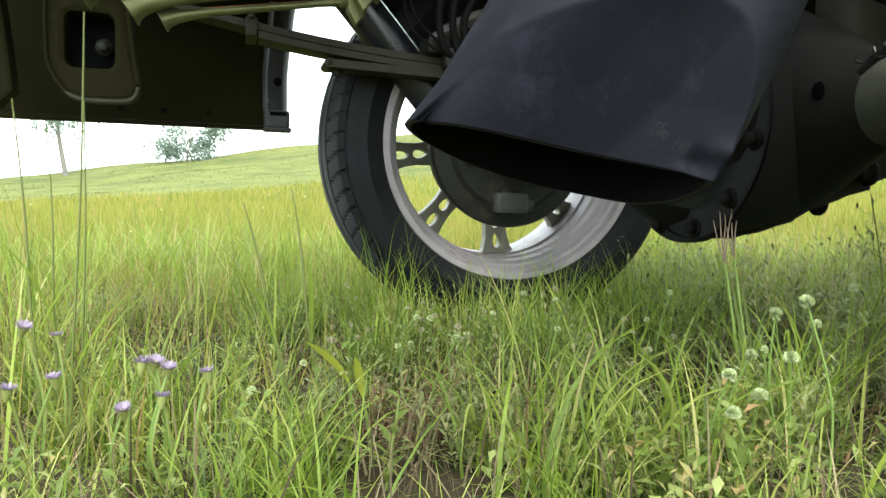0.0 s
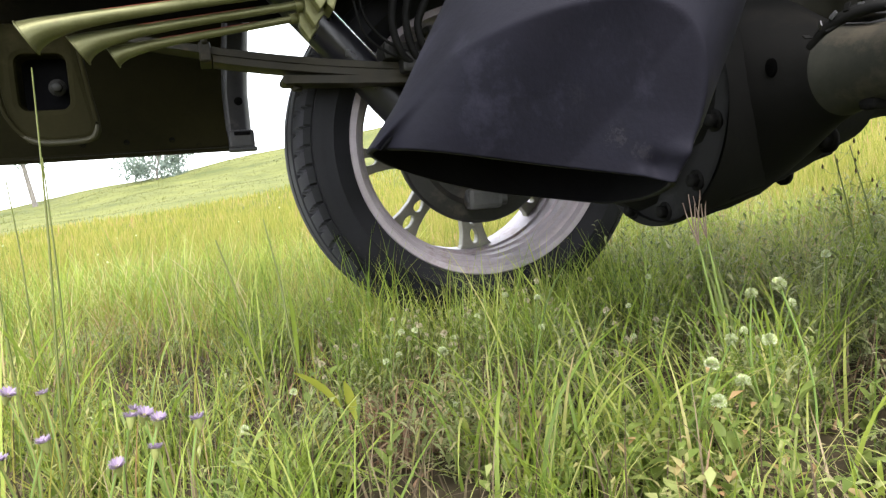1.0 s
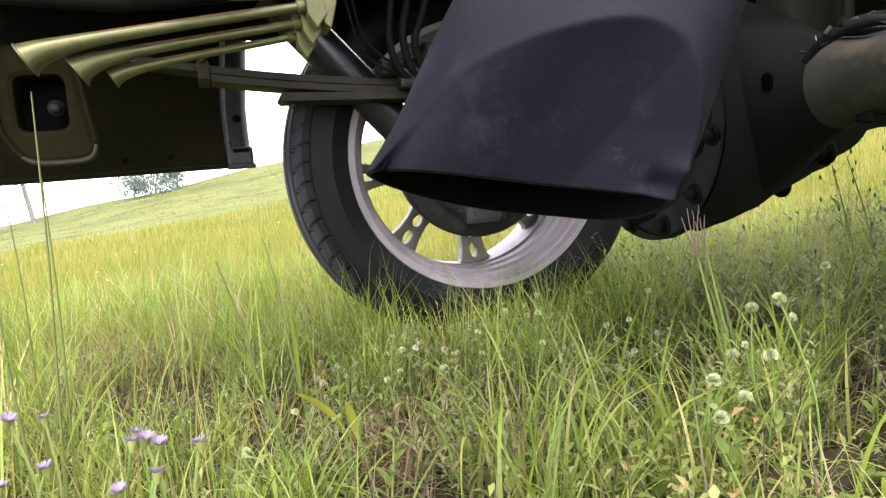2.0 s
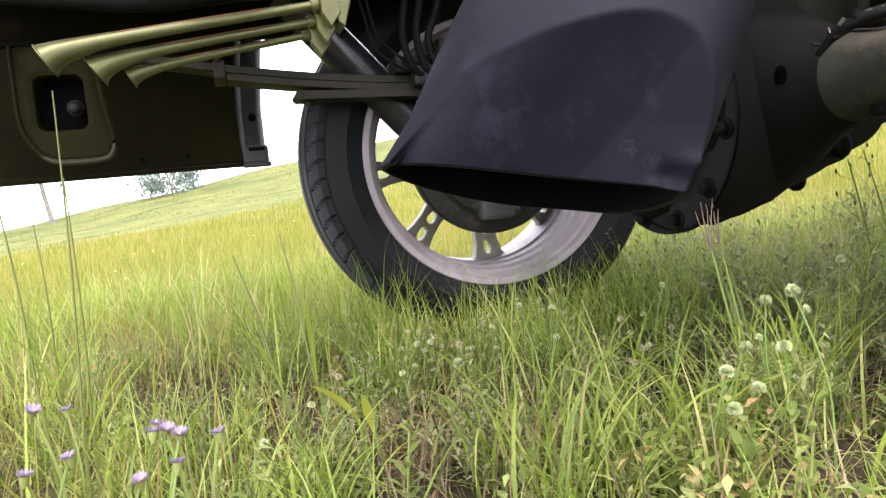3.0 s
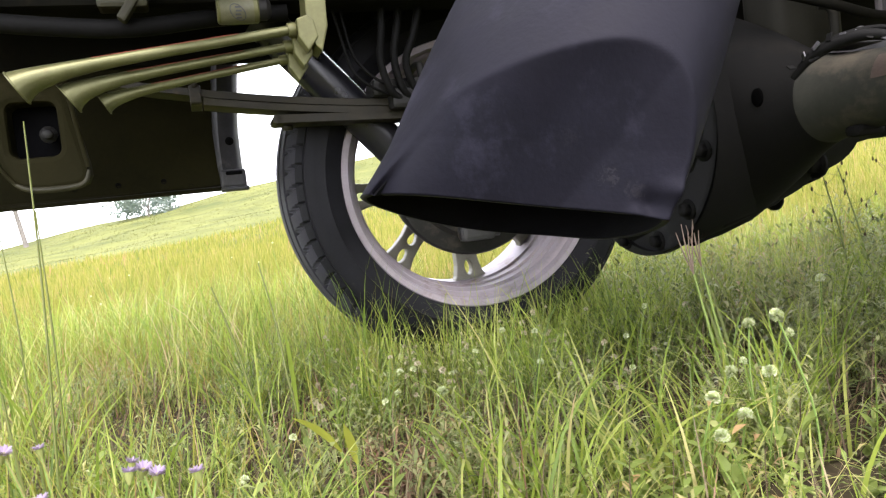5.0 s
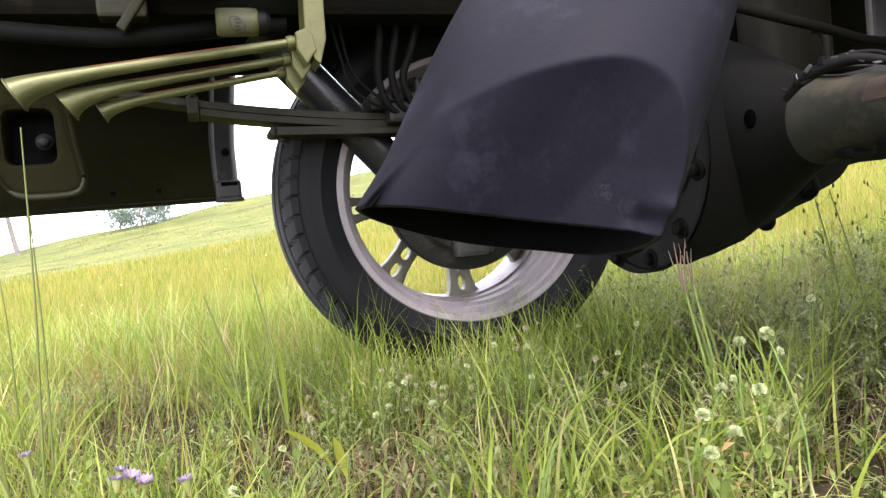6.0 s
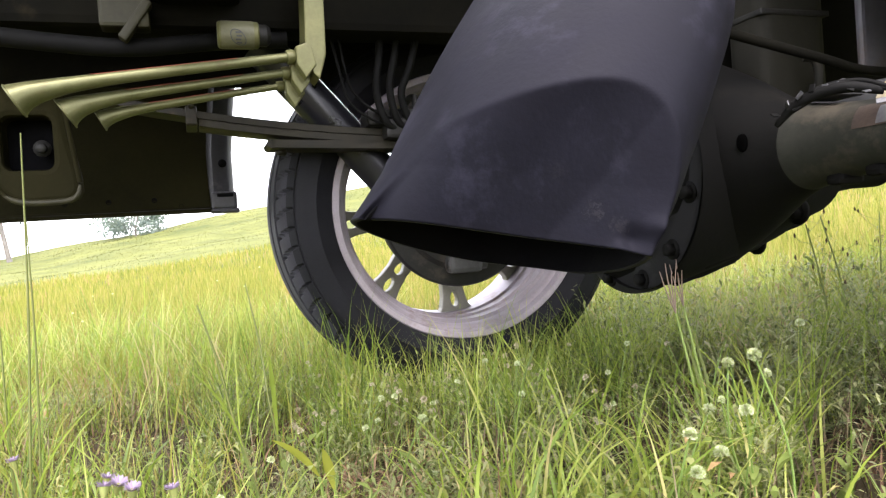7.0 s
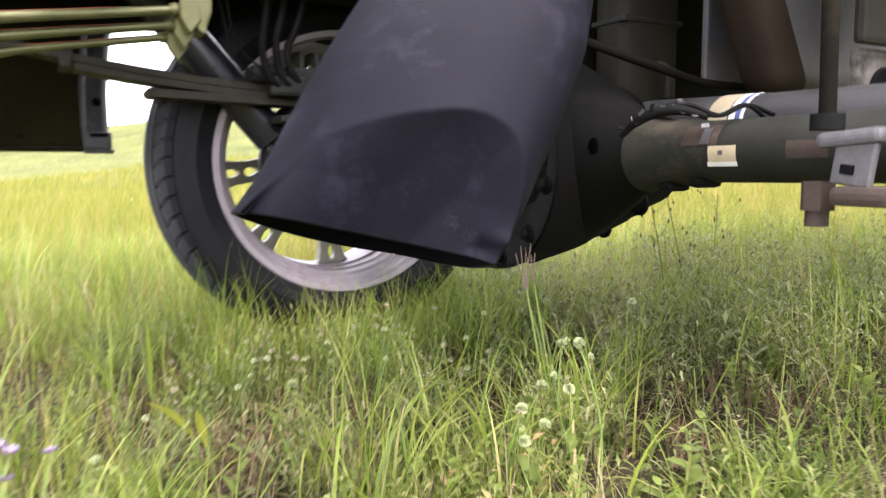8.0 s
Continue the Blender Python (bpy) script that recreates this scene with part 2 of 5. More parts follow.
M_HILL = leafy("hill_grass", [(0.0, (0.062, 0.075, 0.020)), (0.45, (0.092, 0.102, 0.027)), (0.8, (0.12, 0.122, 0.036)), (1.0, (0.135, 0.105, 0.048))], 0.5, 0.9, 0.05)
M_DRY = leafy("dry_straw", [(0.0, (0.22, 0.14, 0.07)), (0.4, (0.36, 0.27, 0.13)), (0.75, (0.50, 0.42, 0.24)), (1.0, (0.34, 0.14, 0.08))], 0.25, 0.7)
M_HERB = leafy("herb_leaf", [(0.0, (0.060, 0.095, 0.02)), (0.5, (0.18, 0.235, 0.055)), (0.82, (0.36, 0.38, 0.15)), (1.0, (0.40, 0.22, 0.12))], 0.42)
# Litter browns, deepened to paint the shade in gaps under the grass.
M_MAT = leafy("old_litter", [(0.0, (0.030, 0.022, 0.014)), (0.5, (0.085, 0.063, 0.038)), (0.85, (0.24, 0.195, 0.12)), (1.0, (0.17, 0.075, 0.05))], 0.15, 0.8, 0.1)
M_HERB_GREY = leafy("grey_green_herb_leaf", [(0.0, (0.065, 0.085, 0.03)), (0.45, (0.19, 0.225, 0.08)), (0.8, (0.36, 0.37, 0.18)), (1.0, (0.40, 0.27, 0.16))], 0.4)
M_TANHEAD = leafy("faded_flower_heads", [(0.0, (0.26, 0.23, 0.13)), (0.5, (0.40, 0.35, 0.23)), (1.0, (0.55, 0.50, 0.40))], 0.25)
M_SPIKE = leafy("faded_seed_spike", [(0.0, (0.16, 0.11, 0.09)), (0.6, (0.27, 0.20, 0.16)), (1.0, (0.36, 0.29, 0.23))], 0.2, 0.7)
M_DEAD = leafy("dead_red_leaf", [(0.0, (0.10, 0.055, 0.035)), (0.5, (0.19, 0.11, 0.065)), (1.0, (0.30, 0.20, 0.12))], 0.2, 0.7)
M_YELLOW = leafy("yellowing_leaf", [(0.0, (0.20, 0.25, 0.03)), (0.6, (0.32, 0.33, 0.05)), (1.0, (0.40, 0.32, 0.08))], 0.45)
M_STEM = leafy("flower_stem", [(0.0, (0.12, 0.2, 0.04)), (0.6, (0.2, 0.26, 0.07)), (1.0, (0.3, 0.22, 0.1))], 0.15)
M_STALK = leafy("dark_seed_stalk", [(0.0, (0.075, 0.105, 0.022)), (0.6, (0.12, 0.15, 0.035)), (1.0, (0.17, 0.15, 0.06))], 0.15)
M_PETAL = leafy("white_petals", [(0.0, (0.30, 0.38, 0.13)), (0.45, (0.48, 0.54, 0.28)), (0.8, (0.62, 0.63, 0.48)), (1.0, (0.56, 0.50, 0.38))], 0.3)
M_LILAC = leafy("lilac_petals", [(0.0, (0.27, 0.20, 0.32)), (0.5, (0.35, 0.27, 0.40)), (1.0, (0.42, 0.35, 0.45))], 0.4)
# Leaf greens paled and blued to paint the haze of distance.
M_CROWN = leafy("hazed_tree_leaves", [(0.0, (0.13, 0.17, 0.15)), (0.5, (0.18, 0.23, 0.19)), (1.0, (0.23, 0.27, 0.21))], 0.3)

# ---- mesh tools ----
def mesh(name, verts, faces, mat, smooth=True):
    me = bpy.data.meshes.new(name)
    me.from_pydata([tuple(v) for v in verts], [], faces)
    for mt in (mat if isinstance(mat, (list, tuple)) else [mat]):
        me.materials.append(mt)
    me.polygons.foreach_set("use_smooth", [smooth] * len(me.polygons))
    me.update()
    return me


def tidy(me, angle=35):
    bm = bmesh.new()
    bm.from_mesh(me)
    bmesh.ops.recalc_face_normals(bm, faces=bm.faces)
    for e in bm.edges:
        if len(e.link_faces) == 2 and e.calc_face_angle(0) > radians(angle):
            e.smooth = False
    bm.to_mesh(me)
    bm.free()
    return me


def part(name, me, parent, label="", at=None):
    ob = new(name, me)
    ob.parent = parent
    if at is not None:
        ob.matrix_basis = at
    return tagged(ob, label) if label else ob


def box(sx, sy, sz, mat, bevel=0.003, at=None, segs=2):
    bm = bmesh.new()
    bmesh.ops.create_cube(bm, size=1)
    bmesh.ops.scale(bm, vec=(sx, sy, sz), verts=bm.verts)
    if bevel:
        bmesh.ops.bevel(bm, geom=bm.edges[:], offset=bevel, segments=segs, profile=0.6, affect="EDGES")
    if at is not None:
        bmesh.ops.transform(bm, matrix=at, verts=bm.verts)
    if segs >= 4:
        for f in bm.faces:
            f.smooth = True
    me = bpy.data.meshes.new("box")
    bm.to_mesh(me)
    bm.free()
    me.materials.append(mat)
    return me


def join(meshes, mats=None):
    """One mesh out of several: their materials are kept side by side."""
    verts, faces, idx, smooth, slots = [], [], [], [], []
    for me in meshes:
        b = len(verts)
        verts += [tuple(v.co) for v in me.vertices]
        for p in me.polygons:
            faces.append([b + i for i in p.vertices])
            smooth.append(p.use_smooth)
            mt = me.materials[p.material_index]
            if mt not in slots:
                slots.append(mt)
            idx.append(slots.index(mt))
    out = mesh("joined", verts, faces, slots)
    out.polygons.foreach_set("material_index", idx)
    out.polygons.foreach_set("use_smooth", smooth)
    return out


def lathe(profile, mat, steps=96, wobble=None, closed=False):
    """A profile of (radius, along) turned about the local y axis."""
    verts, faces = [], []
    n = len(profile)
    for i in range(steps):
        a = 2 * math.pi * i / steps
        for k, (r, y) in enumerate(profile):
            rr = r + (wobble(a, k, y) if wobble else 0)
            verts.append((rr * math.cos(a), y, rr * math.sin(a)))
    for i in range(steps):
        j = (i + 1) % steps
        for k in range(n if closed else n - 1):
            k2 = (k + 1) % n
            faces.append((i * n + k, j * n + k, j * n + k2, i * n + k2))
    return tidy(mesh("lathe", verts, faces, mat))


def tube(points, radii, mat, sides=12, smooth_pts=0, cap=True, flat=1.0):
    """A round bar through the points, of one radius or one for each point."""
    pts = [Vector(p) for p in points]
    if not isinstance(radii, (list, tuple)):
        radii = [radii] * len(pts)
    if smooth_pts:
        fine, rad = [], []
        for i in range(len(pts) - 1):
            p0, p1, p2, p3 = pts[max(i - 1, 0)], pts[i], pts[i + 1], pts[min(i + 2, len(pts) - 1)]
            for s in range(smooth_pts):
                f = s / smooth_pts
                fine.append(0.5 * ((2 * p1) + (p2 - p0) * f + (2 * p0 - 5 * p1 + 4 * p2 - p3) * f * f + (3 * p1 - p0 - 3 * p2 + p3) * f ** 3))
                rad.append(radii[i] * (1 - f) + radii[i + 1] * f)
        pts, radii = fine + [pts[-1]], rad + [radii[-1]]
    verts, faces = [], []
    side = None
    for i, p in enumerate(pts):
        d = (pts[min(i + 1, len(pts) - 1)] - pts[max(i - 1, 0)]).normalized()
        if side is None:
            side = d.orthogonal().normalized()
        side = (side - d * side.dot(d)).normalized()
        up = d.cross(side)
        for s in range(sides):
            a = 2 * math.pi * s / sides
            verts.append(p + (side * math.cos(a) + up * math.sin(a) * flat) * radii[i])
    for i in range(len(pts) - 1):
        for s in range(sides):
            t = (s + 1) % sides
            faces.append((i * sides + s, i * sides + t, (i + 1) * sides + t, (i + 1) * sides + s))
    if cap:
        faces.append(list(range(sides))[::-1])
        faces.append([(len(pts) - 1) * sides + s for s in range(sides)])
    return tidy(mesh("tube", verts, faces, mat), 50)


def plate(outline, holes, thick, mat, bevel=0.0):
    """A flat plate in the local x-z plane, with holes, from y = 0 to thick."""
    bm = bmesh.new()
    edges = []
    for loop in [outline, *holes]:
        vs = [bm.verts.new((x, 0, z)) for x, z in loop]
        edges += [bm.edges.new((vs[i], vs[(i + 1) % len(vs)])) for i in range(len(vs))]
    bmesh.ops.triangle_fill(bm, use_beauty=True, use_dissolve=False, edges=edges)
    got = bmesh.ops.extrude_face_region(bm, geom=bm.faces[:])
    bmesh.ops.translate(bm, vec=(0, thick, 0), verts=[g for g in got["geom"] if isinstance(g, bmesh.types.BMVert)])
    bmesh.ops.recalc_face_normals(bm, faces=bm.faces)
    if bevel:
        rim = [e for e in bm.edges if len(e.link_faces) == 2 and e.calc_face_angle(0) > 1.2]
        bmesh.ops.bevel(bm, geom=rim, offset=bevel, segments=2, profile=0.6, affect="EDGES")
    me = bpy.data.meshes.new("plate")
    bm.to_mesh(me)
    bm.free()
    me.materials.append(mat)
    return me


def rounded(x0, z0, x1, z1, r, n=5):
    pts = []
    for cx, cz, a0 in ((x1 - r, z1 - r, 0), (x0 + r, z1 - r, 90), (x0 + r, z0 + r, 180), (x1 - r, z0 + r, 270)):
        for i in range(n):
            a = radians(a0 + 90 * i / (n - 1))
            pts.append((cx + r * math.cos(a), cz + r * math.sin(a)))
    return pts


def bolt(r, h, mat):
    """A hexagon head with a washer, standing on its base along local y."""
    return join([lathe([(0, 0), (r * 1.5, 0), (r * 1.5, h * 0.25), (0, h * 0.25)], mat, 14),
                 lathe([(0, h * 0.25), (r, h * 0.25), (r, h * 0.85), (r * 0.8, h), (0, h)], mat, 6)])


# ---- ground: a meadow that rises to a hill ----
R_KNOTS = (0.0, 2.0, 15.0, 46.0)


def ground_z(x, y):
    r = np.hypot(x, y)
    p = np.interp(r, R_KNOTS, (0.02, 0.025, 0.070, 0.143))
    q = np.interp(r, R_KNOTS, (0.01, 0.02, 0.06, 0.119))
    rr = np.maximum(r, 1e-6)
    f = np.minimum(rr, 46.0) / rr
    z = y * f * p + x * f * q
    z = z - 0.16 * np.maximum(r - 46.0, 0) * (r < 400) - 0.16 * 354 * (r >= 400)
    bumps = 0.012 * np.sin(x * 5.1 + 1.3) * np.sin(y * 4.3) + np.interp(r, (3, 30), (0.0, 0.12)) * np.sin(x * 0.7) * np.sin(y * 0.53 + 1)
    return z + bumps * (r < 60)


rings = np.concatenate([np.linspace(0.05, 4, 60), np.geomspace(4.2, 60, 60), np.geomspace(70, 3000, 24)])
spokes = 180
gv, gf = [(0.0, 0.0, float(ground_z(0.0, 0.0)))], []
for r in rings:
    for k in range(spokes):
        a = 2 * math.pi * k / spokes
        x, y = r * math.sin(a), r * math.cos(a)
        gv.append((x, y, float(ground_z(x, y))))
for k in range(spokes):
    gf.append((0, 1 + (k + 1) % spokes, 1 + k))
for i in range(len(rings) - 1):
    for k in range(spokes):
        k2 = (k + 1) % spokes
        gf.append((1 + i * spokes + k, 1 + i * spokes + k2, 1 + (i + 1) * spokes + k2, 1 + (i + 1) * spokes + k))
ground = tagged(new("ground", mesh("ground", gv, gf, M_SOIL)), "sloping meadow ground of brown soil and plant litter", "ground", kind="structure")


# ---- the truck: local x forwards, y outboard, z up, from the middle of the rim's inner lip ----
YAW, ROLL = radians(17.0), radians(3.0)
fwd = Vector((math.cos(YAW), math.sin(YAW), 0))
inn = Vector((math.sin(YAW) * math.cos(ROLL), -math.cos(YAW) * math.cos(ROLL), -math.sin(ROLL)))
up = fwd.cross(-inn)
HUB = Vector((0.120, 1.292, 0.350))
TRUCK = Matrix((( fwd.x, -inn.x, up.x, HUB.x), (fwd.y, -inn.y, up.y, HUB.y), (fwd.z, -inn.z, up.z, HUB.z), (0, 0, 0, 1)))
truck = new("pickup_truck")
truck.matrix_world = TRUCK
tagged(truck, "dark pickup truck seen from underneath, parked on tall grass", "truck")


def build_wheel():
    lip = [(0.196, 0.205), (0.226, 0.205), (0.228, 0.2), (0.222, 0.19), (0.214, 0.16), (0.214, 0.03), (0.222, 0.012), (0.229, 0.006), (0.230, 0.0),
           (0.227, -0.004), (0.218, -0.003), (0.215, 0.004), (0.2145, 0.010), (0.209, 0.014), (0.206, 0.022), (0.2055, 0.034), (0.200, 0.040), (0.1985, 0.060), (0.1945, 0.063), (0.1945, 0.067), (0.1985, 0.070),
           (0.1970, 0.098), (0.1930, 0.101), (0.1930, 0.105), (0.1965, 0.108), (0.194, 0.135), (0.192, 0.165), (0.196, 0.19)]
    wheel = part("wheel", lathe(lip, M_RIM, 144, closed=True), truck, "deep alloy wheel rim, dulled by brake dust")
    blocks = 60

    def groove(a, k, y):
        if k not in TREAD:
            return 0.0
        ph = (a * blocks / (2 * math.pi) + abs(y - 0.1) * 14.0) % 1.0
        return -0.006 if (0.058 < abs(y - 0.1) < 0.0985 and ph < 0.125) else 0.0

    prof = [(0.222, 0.008), (0.226, 0.0), (0.236, -0.006), (0.252, -0.012), (0.256, -0.0145), (0.259, -0.0125), (0.272, -0.011), (0.284, -0.0065), (0.2875, -0.004), (0.2885, -0.0005), (0.291, -0.001)]
    TREAD = set()
    half = [(0.2955, 0.003), (0.301, 0.009), (0.306, 0.016), (0.3105, 0.025), (0.3135, 0.034), (0.3145, 0.038), (0.3075, 0.0385), (0.3075, 0.046), (0.3165, 0.0465), (0.3195, 0.07), (0.312, 0.0705), (0.312, 0.079), (0.3205, 0.0795), (0.3215, 0.0995)]
    for r, y in half + [(r, 0.2 - y) for r, y in half[::-1]]:
        TREAD.add(len(prof))
        prof.append((r, y))
    prof += [(0.291, 0.201), (0.28, 0.207), (0.26, 0.213), (0.24, 0.21), (0.224, 0.196)]
    rubber = lathe(prof, M_TYRE, blocks * 16, groove)
    rubber.materials.append(M_TREAD)
    for p in rubber.polygons:
        p.material_index = 1 if math.hypot(p.center.x, p.center.z) > 0.3005 else 0
    part("tyre", rubber, wheel, "black low-profile tyre with worn tread shoulders, coloured lighter as if lit")
    # eight broad spokes, each pierced twice
    out = [(-0.036, 0.197), (-0.027, 0.185), (-0.022, 0.165), (-0.020, 0.14), (-0.023, 0.11), (-0.032, 0.075), (0.032, 0.075), (0.023, 0.11), (0.020, 0.14), (0.022, 0.165), (0.027, 0.185), (0.036, 0.197)]
    oval = [(0.0075 * math.cos(a), 0.172 + 0.0145 * math.sin(a)) for a in np.linspace(0, 2 * math.pi, 15)[:-1]]
    drop = [(0.010 * math.cos(a) * (0.75 + 0.25 * math.sin(a)), 0.135 + 0.013 * math.sin(a)) for a in np.linspace(0, 2 * math.pi, 15)[:-1]]
    spoke = plate(out, [oval, drop], 0.024, M_SPOKE, 0.003)
    for i in range(8):
        part("spoke", spoke, wheel, at=Matrix.Translation((0, 0.135, 0)) @ Matrix.Rotation(radians(-6 + 45 * i), 4, "Y"))
    part("hub_disc", lathe([(0.0, 0.12), (0.088, 0.12), (0.092, 0.128), (0.092, 0.162), (0.05, 0.175), (0, 0.176)], M_SPOKE, 64), wheel)
    drum = [(0, -0.01), (0.05, -0.012), (0.06, 0.0), (0.075, 0.006), (0.105, 0.01), (0.112, 0.02), (0.138, 0.026), (0.141, 0.032), (0.141, 0.04), (0.134, 0.044), (0.132, 0.09), (0.126, 0.1), (0.07, 0.115)]
    part("brake_drum", lathe(drum, M_HUB, 96), wheel, "black dusty brake drum with backing plate")
    for i in range(6):
        a = radians(20 + 60 * i)
        part("drum_bolt", bolt(0.007, 0.012, M_HUB), wheel, at=Matrix.Translation((0.085 * math.cos(a), 0.004, 0.085 * math.sin(a))) @ Matrix.Rotation(math.pi, 4, "X"))
    part("brake_cylinder", join([box(0.06, 0.03, 0.035, M_STEEL, 0.008, pose(-0.01, -0.006, -0.098)), tube([(-0.04, -0.004, -0.1), (0.03, -0.004, -0.1)], 0.012, M_STEEL)]), wheel)
    return wheel


build_wheel()


def axle_mid(o):
    return Vector((0.105 * o / -0.8, o, 0.006 * o / -0.8))


def build_axle():
    prof = [(-1.1, 0.029), (-0.74, 0.029), (-0.715, 0.031), (-0.69, 0.034), (-0.665, 0.039), (-0.64, 0.050), (-0.60, 0.076), (-0.565, 0.096), (-0.535, 0.112), (-0.50, 0.124), (-0.465, 0.130), (-0.43, 0.124),
            (-0.405, 0.10), (-0.38, 0.066), (-0.36, 0.050), (-0.30, 0.045), (-0.05, 0.045), (-0.02, 0.055), (-0.012, 0.055)]
    steps = 64
    verts, faces = [], []
    for o, r in prof:
        c = axle_mid(o)
        for k in range(steps):
            a = 2 * math.pi * k / steps
            squash = 1.0 - 0.25 * (r > 0.06) * max(0, math.cos(a)) ** 2
            verts.append(c + Vector((r * math.cos(a) * squash, 0, r * math.sin(a))))
    for i in range(len(prof) - 1):
        for k in range(steps):
            k2 = (k + 1) % steps
            faces.append((i * steps + k, i * steps + k2, (i + 1) * steps + k2, (i + 1) * steps + k))
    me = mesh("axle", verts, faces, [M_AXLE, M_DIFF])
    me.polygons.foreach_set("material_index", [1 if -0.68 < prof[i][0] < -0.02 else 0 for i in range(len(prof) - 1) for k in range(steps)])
    axle = part("axle_housing", tidy(me, 60), truck, "grey painted axle tube with near-black differential housing")
    # rear cover with its bolted flange
    turn = Matrix.Translation((0.018, -0.482, 0.004)) @ Matrix.Scale(0.87, 4) @ Matrix.Rotation(radians(90), 4, "Z")
    cover = lathe([(0.152, -0.004), (0.154, 0.0), (0.154, 0.012), (0.15, 0.015), (0.126, 0.016), (0.118, 0.022), (0.105, 0.05), (0.075, 0.068), (0.03, 0.074), (0, 0.075)], M_FLANGE, 72)
    part("diff_cover", cover, axle, "bolted diff cover flange", turn)
    head = bolt(0.008, 0.012, M_DIFF)
    for i in range(12):
        a = radians(15 + 30 * i)
        part("flange_bolt", head, axle, at=turn @ Matrix.Translation((0.139 * math.cos(a), 0.014, 0.139 * math.sin(a))))
    # Near-black disc on the surface paints the shade inside the breather hole.
    part("breather_hole", lathe([(0, 0.0012), (0.0045, 0.0010), (0.0062, 0.0002), (0.0068, -0.003)], M_VOID, 24), axle,
         at=Matrix.Translation((0.0315, -0.641, 0.013)) @ Matrix.Rotation(radians(115), 4, "Z") @ Matrix.Diagonal((0.72, 1.0, 1.25, 1.0)))
    # pinion housing: it runs forwards from the differential, stepped and ribbed
    line = ((0.0, -0.124, 0.118), (0.03, -0.121, 0.116), (0.09, -0.107, 0.105), (0.150, -0.088, 0.090), (0.162, -0.084, 0.088), (0.165, -0.075, 0.080), (0.20, -0.067, 0.070),
            (0.232, -0.057, 0.062), (0.236, -0.045, 0.052), (0.27, -0.033, 0.045), (0.30, -0.029, 0.040), (0.34, -0.028, 0.040))
    ring = 40
    verts = [(x, -0.508 + r * math.cos(2 * math.pi * k / ring), z + r + r * math.sin(2 * math.pi * k / ring)) for x, z, r in line for k in range(ring)]
    faces = [(i * ring + k, i * ring + (k + 1) % ring, (i + 1) * ring + (k + 1) % ring, (i + 1) * ring + k) for i in range(len(line) - 1) for k in range(ring)]
    nose = part("pinion_housing", tidy(mesh("nose", verts, faces, M_DIFF), 40), axle, "near-black pinion housing")
    for x, z, turn_at in ((0.085, -0.106, 0), (0.085, -0.100, 26), (0.085, -0.100, -30), (0.20, -0.065, 0), (0.20, -0.06, 35)):
        part("casting_rib", box(0.085 if x < 0.1 else 0.05, 0.010, 0.022, M_DIFF, 0.004, Matrix.Translation((x, -0.508, z + 0.09)) @ Matrix.Rotation(radians(turn_at), 4, "X") @ pose(0, 0, -0.088, 0, -14, 0)), nose)
    for k in range(3):
        ang = radians(-140 + 47 * k)
        part("flange_bolt", bolt(0.009, 0.016, M_DIFF), nose, at=Matrix.Translation((0.158, -0.508 + 0.089 * math.cos(ang), 0.005 + 0.089 * math.sin(ang))) @ Matrix.Rotation(radians(90), 4, "Z"))
    for o, r, h in ((-0.735, 0.029, 0.010), (-0.70, 0.033, 0.010)):
        part("casting_rib", box(0.03, 0.016, h, M_DIFF, 0.005, Matrix.Translation(axle_mid(o) + Vector((-0.005, 0, -r)))), axle)
    return axle


axle = build_axle()


